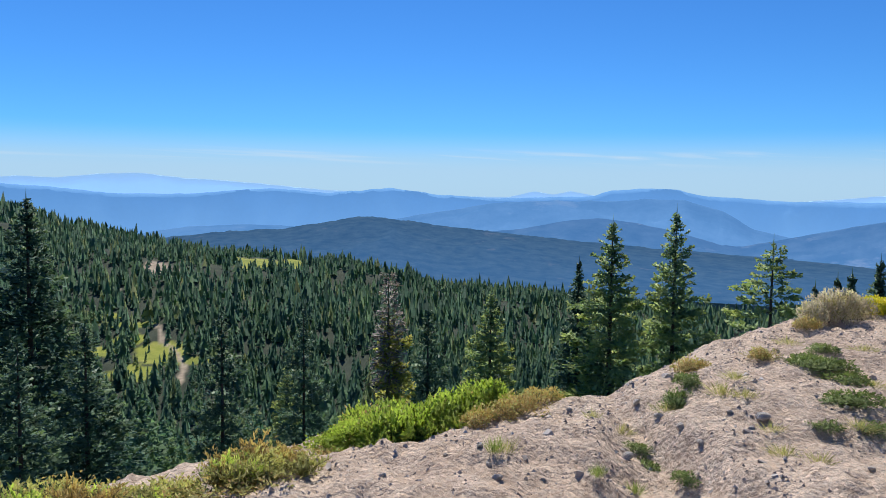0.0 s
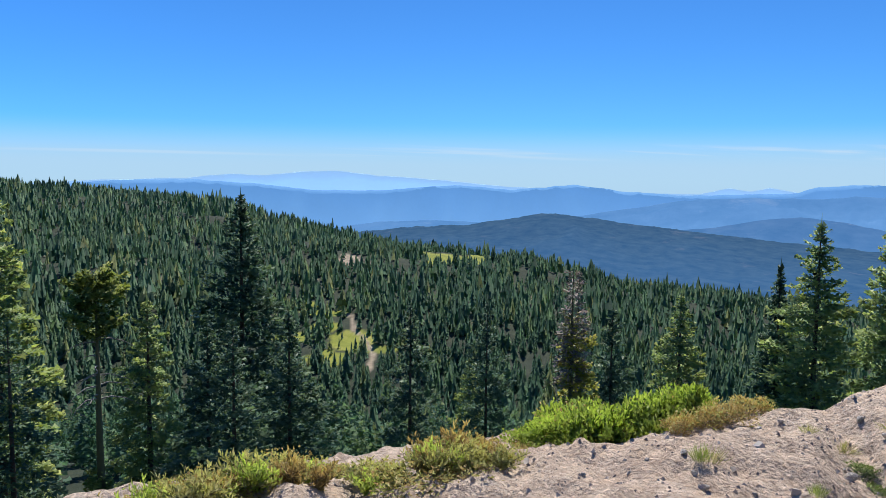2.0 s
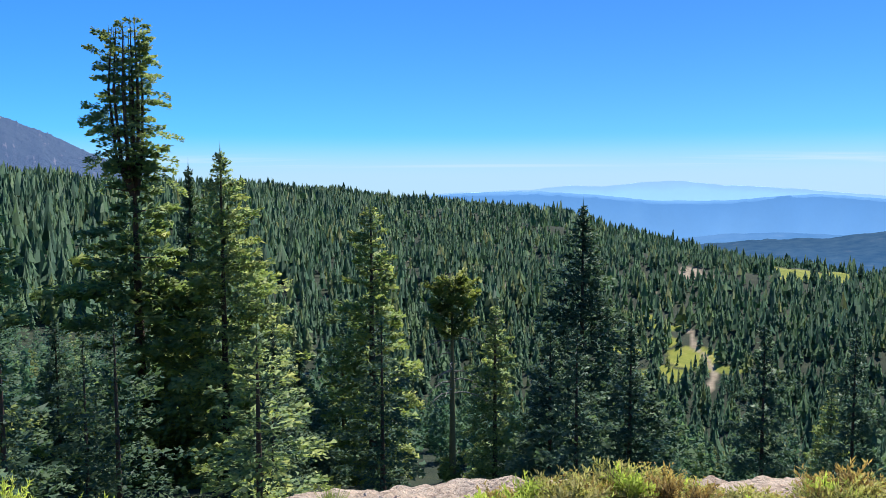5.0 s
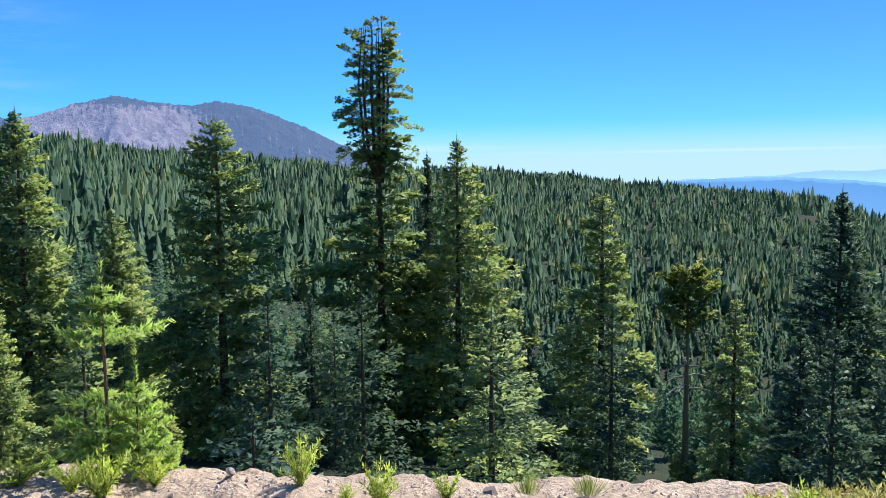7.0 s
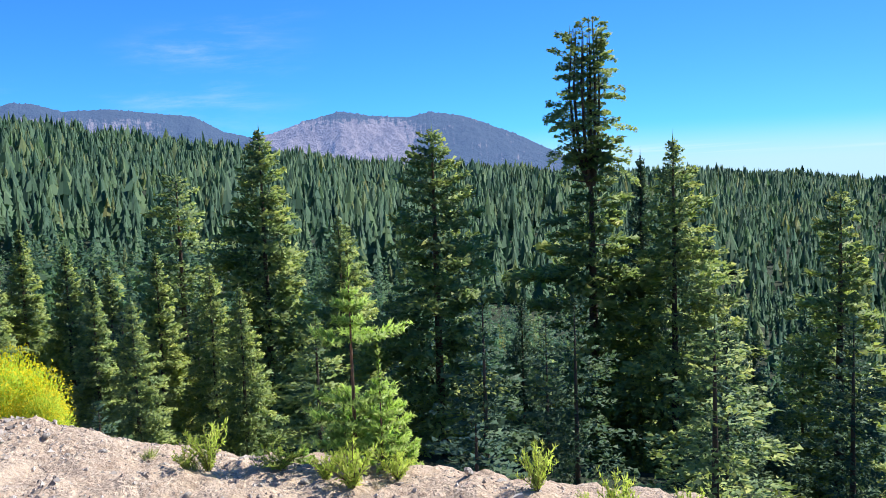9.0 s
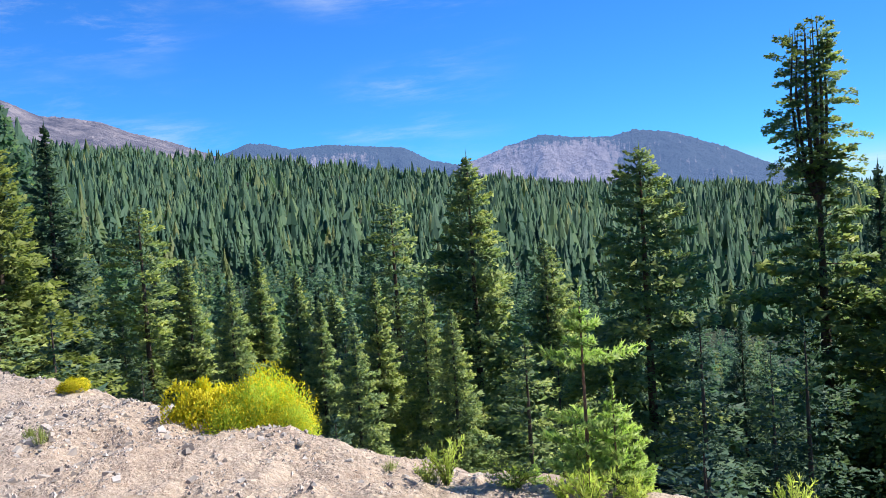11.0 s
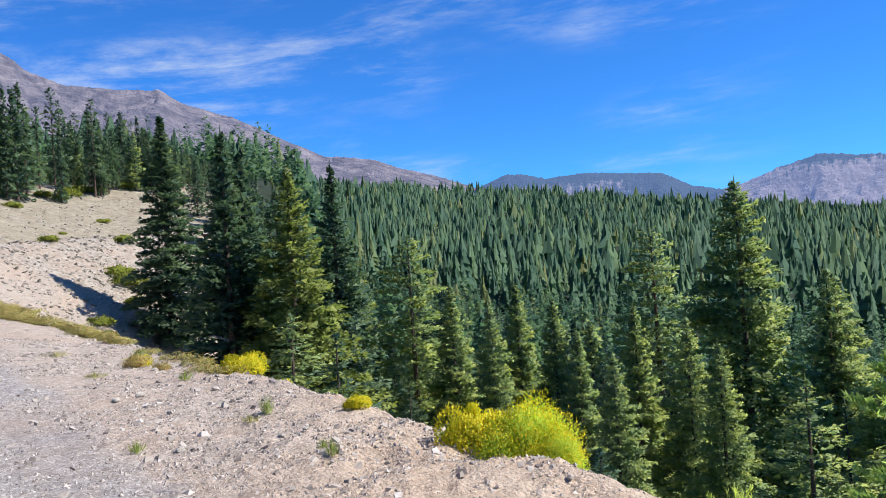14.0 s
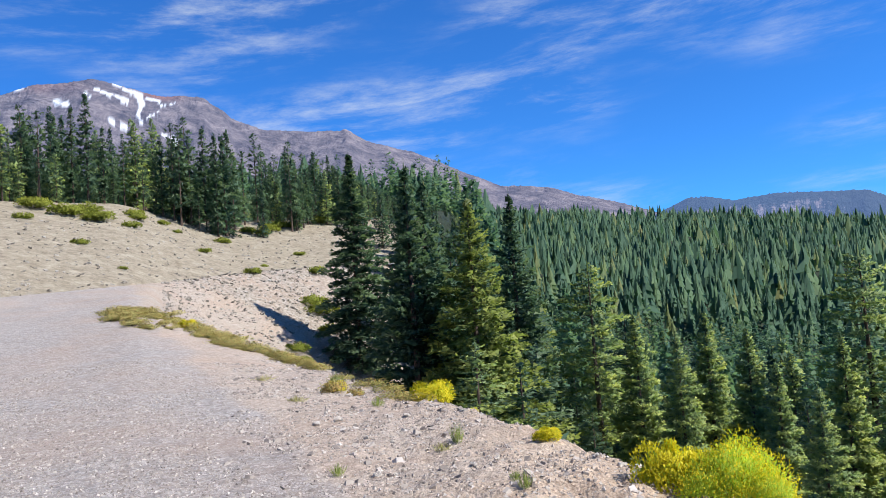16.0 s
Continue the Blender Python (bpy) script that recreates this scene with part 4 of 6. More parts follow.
# trees that stand out along the rim: kind, bearing, elevation of the top, distance, spread, label
HEROES = [
    ("fir", -3.6, -7.67, 32, 1, "dark green fir rising from the slope below the gravel rim"),
    ("slim", -10.0, -5.15, 36, 0.9, "slim dark fir below the gravel bank"),
    ("fir", -12.3, -2.23, 34, 1, "full green fir with ragged boughs below the gravel bank"),
    ("fir", -16.7, -1.44, 37, 0.85, "tall dark fir with a forked tip behind the bank"),
    ("thin", -23.0, -3.32, 30, 1, "open-crowned fir with thin boughs behind the bank"),
    ("dusky", 28.3, -0.96, 52, 1, "large dark fir with a dead crooked tip"),
    ("fir", 11.5, -12.98, 60, 0.9, "small dark fir standing alone on the slope"),
    ("slim", -29.6, -4.26, 55, 0.98, "dark fir beyond the gravel hump"),
    ("slim", -28.0, -5.28, 55, 0.98, "small dark fir beyond the gravel hump"),
    ("slim", -31.2, -4.5, 56, 0.98, "dark fir beyond the gravel hump"),
    ("slim", -25.9, -6.2, 62, 0.9, "small dark fir beyond the gravel hump"),
    ("slim", -27.2, -5.6, 60, 0.98, "small dark fir beyond the gravel hump"),
    ("broad", 54.5, 3.02, 46, 1, "tall fir with a narrow pointed top and sunlit boughs"),
    ("column", 43.9, -0.94, 52, 1, "dark fir with a bare lower trunk"),
    ("column", 34.7, -8.38, 46, 0.95, "thin dark fir beside a taller pine"),
    ("slim", 56.7, 1.87, 56, 0.82, "narrow fir behind taller trees"),
    ("layered", 71.7, 4.38, 44, 1, "massive fir with reddish trunk and layered boughs"),
    ("fir", 78.3, -2.26, 60, 1.1, "light green fir behind larger trees"),
    ("thin", 89.9, 2.0, 46, 1.1, "open fir with brownish thinning boughs"),
    ("full", 84.1, 4.67, 42, 1, "full grey-green fir with sunlit side"),
    ("fir", 78.8, -1.7, 58, 0.9, "fir half hidden behind larger trees"),
    ("spire", 99.8, -1.57, 50, 1, "dense blue-green fir on the slope"),
    ("spire", 97.2, -2.85, 45, 0.98, "dense blue-green fir on the slope"),
    ("spire", 94.6, -4.58, 44, 0.98, "small dense fir on the slope"),
    ("gold", 115.9, 7.87, 40, 1.08, "broad yellow-green fir with dense boughs to the ground"),
    ("slim", 112.8, 8.02, 46, 1.05, "tall narrow blue-green fir"),
    ("thin", 107.5, 2.54, 48, 1.1, "fir with browning boughs and bare trunk"),
    ("gully", 124.5, 11.69, 62, 1.15, "dark shaded fir casting its shadow on the fill slope"),
    ("slim", 120.4, 10.75, 42, 1.02, "tall blue-green fir in a close row"),
    ("slim", 119.2, 9.35, 44, 1.02, "tall blue-green fir in a close row"),
    ("spire", 91.5, -3.6, 36, 0.98, "narrow blue-green fir close below the rim"),
    ("fir", 88.0, -4.6, 34, 0.9, "green fir close below the rim"),
    ("spire", 95.6, -5.2, 33, 0.98, "narrow blue-green fir close below the rim"),
    ("fir", 86.0, -6.4, 30, 0.9, "small green fir close below the rim"),
    ("fir", 93.2, -6.8, 29, 0.9, "small green fir close below the rim"),
    ("fir", 101.8, -3.0, 40, 0.9, "green fir with boughs to the ground"),
    ("spire", 104.6, -1.4, 44, 0.98, "narrow blue-green fir in the row below the rim"),
]
for kind, az, el, r, spread, label in HEROES:
    hero(kind, az, el, r, label, spread=spread)

# ---------------------------------------------------------------- forest
rng = np.random.RandomState(11)


def clear_of(az, r):
    """Open ground with no trees: the bank, the hillside cut, the meadow on the far ridge."""
    re, _ = rim(np.clip(az, -60, 150))
    bad = r < re + 3
    px, py = pol(az, r)
    thin = fbm(px / 3, py / 3, 2) < 0.62
    bad |= hill_meadow(az, r) | ((spots(az, r, GLADES) > 0.3) & thin) | ((spots(az, r, OUTCROPS) > 0.3) & thin)
    bad |= (track(az, r) < 3) & (r < 455)
    bad |= (az < 43) & (r > 60) & (r < 100)
    top = np.interp(az, [115, 122, 128, 134, 140, 150], [136, 132, 127, 116, 108, 100])
    bad |= (az > 116) & (r < top + 110)
    return bad


def scatter(r0, r1, spacing, az0=-42, az1=152):
    area = 0.5 * radians(az1 - az0) * (r1 * r1 - r0 * r0)
    n = int(area / spacing ** 2)
    az, r = az0 + (az1 - az0) * rng.rand(n), np.sqrt(r0 * r0 + (r1 * r1 - r0 * r0) * rng.rand(n))
    px, py = pol(az, r)
    keep = ~clear_of(az, r) & (rng.rand(n) < np.where(r > 170, np.interp(az, [40, 65], [1.0, 0.62]), 1.0)) & ((r < 60) | (fbm(px / 22, py / 22, 3) > np.where(r > 480, 0.33, 0.27)))
    return az[keep], r[keep]


hero_places = np.array([pol(h[1], h[3]) for h in HEROES])
az_n, r_n = scatter(22, 110, 8.5)
count = 0
for az, r in zip(az_n, r_n):
    if count >= 170:
        break
    p = np.array(pol(az, r))
    if np.min(np.hypot(*(hero_places - p).T)) < 3.5:
        continue
    if rng.rand() < (0.75 if az < 43 else 0.35 if r < 52 else 0.0):
        continue
    kind = WOODS[[0, 1, 2, 3, 4, 0, 1, 3, 2, 5][rng.randint(10)]]
    height = (9 + 9 * rng.rand() ** 1.2) * (0.75 if r < 40 else 1)
    limit = EYE + r * math.tan(radians(float(np.interp(az, [-40, 0, 16, 23, 30, 46, 78, 105, 118, 150], [-9, -9, -9, -9, -10, -10, -6, 0, 5, 16]))))
    height = min(height, limit - ground_at(az, r))
    if height < 4:
        continue
    if r < 66:
        kind = MEDIUM[count % 3]
    place_tree("", az, r, height, "dark green conifer in the forest below the road", spread=0.8 + 0.4 * rng.rand(), turn=rng.rand() * 360, group="forest conifers", parts=kind, name="forest_fir")
    count += 1


# young trees and thicket directly below the rim
az_y, r_y = scatter(12, 46, 5.0, -36, 118)
count = 0
for az, r in zip(az_y, r_y):
    re, ze = rim(az)
    limit = EYE + r * math.tan(radians(float(np.interp(az, [-40, -20, 0, 10, 25, 40, 60, 80, 100, 112, 121], [-9, -12, -15, -15, -13, -8.5, -7, -6, -6, -3, 0])) - 3 * rng.rand()))
    p = np.array(pol(az, r))
    height = min(3 + 8 * rng.rand(), limit - ground_at(az, r))
    if az < 43 and rng.rand() < 0.6:
        continue
    if count >= 16 or (72.5 < az < 84 and r < 17) or height < 1.2 or r < re + 3.2 or np.min(np.hypot(*(hero_places - p).T)) < 1.6:
        continue
    place_tree("", az, r, height, "young fir in the thicket below the rim", spread=1.0 + 0.5 * rng.rand(), turn=rng.rand() * 360,
               group="young firs below the rim", parts=SAPLINGS[[0, 1, 0, 2][rng.randint(4)]], name="young_conifer")
    count += 1


az_u, r_u = scatter(6, 17, 2.2, -14, 112)
count = 0
for az, r in zip(az_u, r_u):
    re, ze = rim(az)
    top = EYE + (r - 0.5) * math.tan(radians(float(np.interp(az, [-14, 0, 30, 60, 85, 112], [-17, -18, -17, -15, -14, -8])) - 2.5 * rng.rand()))
    height = min(0.8 + 2.6 * rng.rand(), top - ground_at(az, r))
    if count >= 8 or (72.5 < az < 84) or height < 0.45 or r < re + 2.0:
        continue
    place_tree("", az, r, height, "low bushy fir just below the rim", spread=1.3 + 0.7 * rng.rand(), turn=rng.rand() * 360,
               group="low firs below the rim", parts=SAPLINGS[[0, 2, 1][count % 3]], name="low_fir")
    count += 1

def under_ridge(az, r, height):
    """A tree behind the gully stays below the flank of the volcano."""
    top = EYE + r * math.tan(radians(float(np.interp(az, [114, 117, 120, 123, 125.5, 128], [4.6, 6.2, 7.8, 9.2, 10.6, 13]))))
    return max(2.5, min(height, top - ground_at(az, r)))


# the wood along the top of the cut slope, trunks showing
for k in range(230):
    az = 119.5 + 31 * rng.rand()
    edge = float(np.interp(az, [115, 122, 128, 131, 135, 140, 150], [136, 132, 121, 110, 105, 106, 100]))
    r = edge - 3 + 44 * (k / 230.0) ** 1.3 + 3 * rng.rand()
    tall_one = rng.rand()
    place_tree("", az, r, under_ridge(az, r, 5.0 + 9.5 * tall_one) if az < 126 else 5.0 + 9.5 * tall_one, "dark fir in the wood above the bare slope", spread=0.62 + 0.34 * rng.rand(), turn=rng.rand() * 360,
               group="wood above the cut slope", name="hillside_fir", parts=WOODS[[4, 1, 3, 6, 1, 6, 2, 4][k % 8]])


# firs closing the view behind the gully
for k in range(40):
    az, r = 114 + 11 * rng.rand(), 112 + 95 * rng.rand()
    place_tree("", az, r, under_ridge(az, r, 7 + 7 * rng.rand()), "dark fir on the slope behind the gully", spread=0.65 + 0.3 * rng.rand(), turn=rng.rand() * 360,
               group="firs behind the gully", name="hillside_fir", parts=WOODS[[1, 3, 6, 0][k % 4]])


for k in range(26):
    az, r = 116.5 + 6.5 * rng.rand(), 104 + 40 * rng.rand()
    place_tree("", az, r, under_ridge(az, r, 6 + 6 * rng.rand()), "dark fir on the slope behind the gully", spread=0.75 + 0.3 * rng.rand(), turn=rng.rand() * 360,
               group="firs behind the gully", name="hillside_fir", parts=WOODS[[1, 3, 6, 3][k % 4]])
for k in range(34):
    az, r = 115.0 + 6.5 * rng.rand(), 66 + 46 * rng.rand()
    top = EYE + r * math.tan(radians(float(np.interp(az, [115, 118, 122], [4.5, 6.0, 7.5]))))
    place_tree("", az, r, min(8 + 7 * rng.rand(), max(4.0, top - ground_at(az, r))), "dark fir deep in the gully", spread=0.8 + 0.3 * rng.rand(), turn=rng.rand() * 360,
               group="firs behind the gully", name="gully_fir", parts=WOODS[[1, 3, 6, 3][k % 4]])


def forest_mesh(name, az, r, templates, hmin, hmax, label, wide=1.0):
    """Many conifers joined into one object."""
    z, _ = land(az, r)
    x, y = pol(az, r)
    pick = rng.randint(len(templates), size=len(az))
    out, nrm, tone = [], [], []
    for k, tpl in enumerate(templates):
        m = pick == k
        n = int(m.sum())
        if not n:
            continue
        h = hmin + (hmax - hmin) * rng.rand(n) ** 1.5
        h = h * np.where((x[m] > -300) & (y[m] > 0) & (r[m] < 420), 0.8, 1.0) * (0.75 + 0.5 * fbm(x[m] / 35, y[m] / 35, 2))
        h = h * (1 + np.interp(az[m], [35, 62], [0.0, 0.6]) * sstep(240, 420, r[m])) * np.where((rng.rand(n) < 0.1) & (r[m] > 300), 1.3, 1.0)
        w = h * (0.62 + 0.6 * rng.rand(n)) * wide * np.interp(az[m], [35, 62], [1.05, 1.02])
        th = rng.rand(n) * 6.283
        c, s = np.cos(th)[:, None], np.sin(th)[:, None]
        vx, vy, vz = tpl[None, :, 0], tpl[None, :, 1], tpl[None, :, 2]
        out.append(np.stack([x[m][:, None] + (vx * c - vy * s) * w[:, None], y[m][:, None] + (vx * s + vy * c) * w[:, None], z[m][:, None] + vz * h[:, None]], -1).reshape(-1, 3))
        tone.append(np.repeat(rng.rand(n), len(tpl)))
        tn = outward(tpl.reshape(-1, 3, 3), 0.8, 0.45, k, 0.85)
        nrm.append(np.stack([tn[None, :, 0] * c - tn[None, :, 1] * s, tn[None, :, 0] * s + tn[None, :, 1] * c, np.repeat(tn[None, :, 2], n, 0)], -1).reshape(-1, 3))
    v = np.concatenate(out)
    ob = new(name, raw_mesh(name, v, np.arange(len(v)).reshape(-1, 3), FOREST, True, {"tone": np.concatenate(tone)}, np.concatenate(nrm)))
    return tagged(ob, label, "forest", kind="stuff")


_f = Mat("forest_needles")
_fi = _f.mix(_f.math("MULTIPLY", _f.island(), 0.35), _f.ramp(_f.attr("tone"), (0.0, (0.055, 0.125, 0.09)), (0.5, (0.11, 0.205, 0.14)), (0.88, (0.2, 0.3, 0.15)), (1.0, (0.33, 0.33, 0.13))), (0.2, 0.31, 0.16))
_fb = _f.mix(_f.ramp(_f.noise(0.012, 4), (0.35, (0, 0, 0)), (0.7, (0.45, 0.45, 0.45))), _fi, (0.15, 0.265, 0.19))
_f.leafy(_fb, 0.5).rough(0.6)
_f.b.inputs["Specular IOR Level"].default_value = 0.12
FOREST = _f.m


def far_crown(seed, tiers, sides, radius, ragged=0.45):
    """A conifer far off: jagged skirts of boughs, one over the other, and a sharp tip."""
    g = np.random.RandomState(seed)
    t = []
    for k in range(tiers):
        u = k / tiers
        q, h = radius * (1 - u) ** 0.85 + 0.008, 0.03 + 0.95 * u
        apex = (0.012 * g.normal(), 0.012 * g.normal(), min(1.03, h + 2.1 / tiers + 0.04 * g.rand()) if k < tiers - 1 else 1.04)
        a0 = g.rand() * 6.28
        ring = []
        for j in range(sides * 2):
            a, e = a0 + j * math.pi / sides, q * (1 - ragged * (j % 2)) * (0.75 + 0.5 * g.rand())
            ring.append((e * math.cos(a), e * math.sin(a), h + (0.05 * (j % 2) - 0.03 * g.rand()) * (1.2 - u)))
        t += [[apex, ring[j], ring[(j + 1) % len(ring)]] for j in range(len(ring))]
    return facing(np.array(t)).reshape(-1, 3)


near_tpl = [facing(fir_crown(30 + s, 80, 9, 0.19 + 0.02 * (s % 3), 0.062, bare=0.03, ragged=0.4, lobes=0.3, rise=0.6, power=0.78, gaps=0.0, core=1, inner=0.2, slim=0.4, least=2)[0]).reshape(-1, 3) for s in range(5)]
full_tpl = [facing(fir_crown(230 + s, 56, 5, 0.19 + 0.02 * (s % 3), 0.085, bare=0.03, ragged=0.4, lobes=0.3, rise=0.55, power=0.82, gaps=0.0, core=0, inner=0.2, slim=0.36, least=2)[0]).reshape(-1, 3) for s in range(6)]
mid_tpl = [far_crown(130 + s, 8, 4, 0.2 + 0.025 * (s % 4), 0.6) for s in range(7)]
far_tpl = [far_crown(140 + s, 4, 3, 0.2 + 0.03 * (s % 4), 0.55) for s in range(7)]
ridge_tpl = [far_crown(160 + s, 2, 3, 0.18 + 0.03 * (s % 4), 0.3) for s in range(7)]
az_m, r_m = scatter(80, 420, 5.7)
close = (r_m < 175) | ((az_m > 100) & (r_m < 240))
az_v, r_v = scatter(190, 470, 7.0, -40, 47)
forest_mesh("valley_forest", az_v, r_v, mid_tpl, 6, 13, "dense small conifers in the valley below the rim", 1.1)
forest_mesh("near_forest", az_m[close], r_m[close], near_tpl, 8, 17, "dense dark conifers down the slope")
az_m, r_m = az_m[~close], r_m[~close]
full = (az_m > 60) & (r_m < 330)
forest_mesh("slope_forest", az_m[full], r_m[full], full_tpl, 8, 18, "dense dark conifers on the slope across the hollow")
az_m, r_m = az_m[~full], r_m[~full]
forest_mesh("mid_forest", az_m, r_m, mid_tpl, 6, 16, "dense dark conifer forest on the near slopes")
az_f, r_f = scatter(420, 900, 7.0)
forest_mesh("far_forest", az_f, r_f, far_tpl, 7, 16, "dense conifer forest on the far slopes")
az_f, r_f = scatter(900, 1850, 10.2, -35, 130)
seen = (az_f > 22) | (r_f < 1250)
az_f, r_f = az_f[seen], r_f[seen]
forest_mesh("distant_forest", az_f, r_f, ridge_tpl, 8, 17, "distant conifer forest along the ridges", 1.1)


# ---------------------------------------------------------------- trees of their own shape
def part(name, me, parent, label=""):
    ob = new(name, me)
    ob.parent = parent
    if label:
        tagged(ob, label)
    return ob


def thing(name, az, r, label, category, group="", scale=(1, 1, 1), turn=0.0, sink=0.0):
    x, y = pol(az, r)
    e = tagged(new(name), label, category, group)
    e.empty_display_size = 0.1
    e.matrix_world = pose(x, y, ground_at(az, r) - sink, 0, 0, turn) @ Matrix.Diagonal((*scale, 1))
    return e


def top_height(az, el, r):
    return EYE + r * math.tan(radians(el)) - ground_at(az, r)


def rod(points, radii, sides=6):
    """Verts and faces of a bent, tapered rod through the points."""
    verts, faces = [], []
    for k, (p, rad) in enumerate(zip(points, radii)):
        d = Vector(points[min(k + 1, len(points) - 1)]) - Vector(points[max(k - 1, 0)])
        a = d.orthogonal().normalized()
        c = d.normalized().cross(a)
        for s in range(sides):
            t = s * 6.283 / sides
            verts.append(tuple(Vector(p) + (a * math.cos(t) + c * math.sin(t)) * rad))
    for k in range(len(points) - 1):
        for s in range(sides):
            b = k * sides
            faces.append((b + s, b + (s + 1) % sides, b + sides + (s + 1) % sides, b + sides + s))
    return verts, faces


def rods_mesh(name, rods, mat):
    verts, faces = [], []
    for pts, rad in rods:
        v, f = rod(pts, rad)
        faces += [tuple(i + len(verts) for i in q) for q in f]
        verts += v
    me = bpy.data.meshes.new(name)
    me.from_pydata(verts, [], faces)
    me.materials.append(mat)
    return me


def limb(g, way, z, length, rise=0.3, sag=0.55, thick=0.004, curl=0.4):
    """A bare limb from the trunk: points and radii."""
    c, pts = way, [(0.0, 0.0, z)]
    for k in (0.3, 0.6, 0.85, 1.0):
        c = way + curl * k * (g.random() - 0.5) * 2
        pts.append((length * k * math.cos(c), length * k * math.sin(c), z + length * (rise * k - sag * k * k)))
    return pts, [thick, thick * 0.8, thick * 0.55, thick * 0.35, thick * 0.12]


# the tallest fir: a broken top that has grown into a sheaf of upright leaders
TALL_AZ = radians(60.2)
h_tall = top_height(60.2, 11.51, 48)
tall = thing("conifer", 60.2, 48, "tallest fir with a broken top of many upright leaders", "tree", scale=(h_tall,) * 3)
part("trunk", trunk_mesh("trunk", 0.017, BARK, 16, 3, top=0.74), tall)
part("crown", crown_mesh("crown", fir_crown(71, 230, 230, 0.165, 0.0135, ragged=0.55, lobes=0.5, gaps=0.14, core=1,
                                            profile=lambda u: (1.0 - 0.55 * u) if u < 0.5 else 0.5 - 1.6 * (u - 0.5) if u < 0.66 else 0.3 if u < 0.72 else 0), FIR), tall)
for k in range(11):
    a, off = k * 2.4 + 0.3, 0.006 + 0.044 * ((k * 0.37 + 0.2) % 1)
    tip = 0.998 - 9.0 * off * off - 0.03 * ((k * 0.61) % 1)
    ca, sa = math.cos(a), math.sin(a)
    part("leader", rods_mesh("leader", [([(0.005 * ca, 0.005 * sa, 0.64), (off * ca * 0.8, off * sa * 0.8, 0.71), (off * ca * 1.1, off * sa * 1.1, 0.85), (off * ca * 0.85, off * sa * 0.85, tip)], [0.0042, 0.0034, 0.0024, 0.0006])], BARK), tall)
    reach = tip + 0.004 - 0.68
    made, tone = fir_crown(90 + k, 46, 56, 0.034 / reach, 0.0066 / reach, bare=0.0, ragged=0.8, lobes=0.7, droop=0.6, rise=0.7, power=0.18, gaps=0.35, core=0, lopsided=(a, 0.75), frond=0.3)
    made = made * reach + np.array([off * ca, off * sa, 0.68])
    part("leader_foliage", tri_mesh("leader_foliage", made, FIR, 0.62, 0.45, tone, 1.0), tall)
for k, (zb, side, ln) in enumerate(((0.755, 1, 0.1), (0.79, 1, 0.085), (0.84, 1, 0.08), (0.9, 1, 0.07), (0.73, -1, 0.075), (0.8, -1, 0.055), (0.87, -1, 0.075), (0.915, -1, 0.06), (0.7, -1, 0.085))):
    way = (math.cos(TALL_AZ) * -side, math.sin(TALL_AZ) * -side)
    bough = fir_crown(300 + k, 7, 80, ln, 0.0075, bare=zb - 0.012, top=zb + 0.012, ragged=0.3, lobes=0.0, droop=0.7, rise=0.9, gaps=0.0, core=0, frond=0.32, lopsided=(math.atan2(way[1], way[0]), 0.9), profile=lambda u: 0.6)
    tagged(part("side_bough", tri_mesh("side_bough", bough[0], FIR, 0.62, 0.45, bough[1], 1.0), tall), kind="stuff")

# flat-topped pine with bare dead limbs
h_pine = top_height(37.9, -6.24, 42)
pine = thing("pine", 37.9, 42, "flat-topped pine with bare pale dead limbs on its trunk", "tree", scale=(h_pine,) * 3)
part("trunk", trunk_mesh("trunk", 0.019, MOSSBARK, 6, 5, top=0.93), pine)
part("crown", crown_mesh("crown", fir_crown(73, 260, 90, 0.165, 0.02, bare=0.02, ragged=0.5, lobes=0.5, rise=0.9, droop=0.4, core=0, top=0.97, gaps=0.2,
                                            profile=lambda u: (0.25 + 0.6 * math.sin((u - 0.68) / 0.32 * 2.9)) if u > 0.7 else 0.35 if u < 0.12 else 0), FIR_GOLD), pine)
_rg = random.Random(5)
for k in range(16):
    a, z0, ln = _rg.random() * 6.28, 0.42 + 0.36 * _rg.random(), 0.09 + 0.1 * _rg.random()
    part("dead_limb", rods_mesh("dead_limb", [limb(_rg, a, z0, ln, 0.2, 0.55, 0.0036)], DEADWOOD), pine, "bare pale dead limb")

# half-dead fir: grey twigs above, mossy boughs below
h_snag = top_height(4.0, -6.33, 36)
snag = thing("dying_fir", 4.0, 36, "half-dead fir with grey twiggy top and yellowed boughs", "tree", scale=(h_snag,) * 3)
part("trunk", trunk_mesh("trunk", 0.016, MOSSBARK, 30, 8), snag)
part("dead_top", crown_mesh("dead_top", fir_crown(75, 260, 60, 0.14, 0.03, bare=0.3, ragged=0.5, gaps=0.1, core=0, slim=0.04, rise=0.6, profile=lambda u: (1 - u) * 0.7 + 0.14 if u > 0.5 else 0.3 if u > 0.3 else 0), FIR_DEAD), snag, "grey-brown dead twigs")
part("crown", crown_mesh("crown", fir_crown(76, 230, 110, 0.15, 0.014, bare=0.04, ragged=0.55, lobes=0.5, gaps=0.1, lopsided=(0.2, 0.3), profile=lambda u: 0.85 - 0.5 * u if u < 0.7 else 0.25 if u < 0.8 else 0), FIR_MOSS), snag, "yellow-green living boughs")
_rg = random.Random(9)
for k in range(18):
    part("dead_limb", rods_mesh("dead_limb", [limb(_rg, math.pi + 1.6 * (_rg.random() - 0.5), 0.12 + 0.6 * _rg.random(), 0.1 + 0.06 * _rg.random(), 0.35, 0.75, 0.0035)], MOSSBARK), snag, "bare mossy limb")


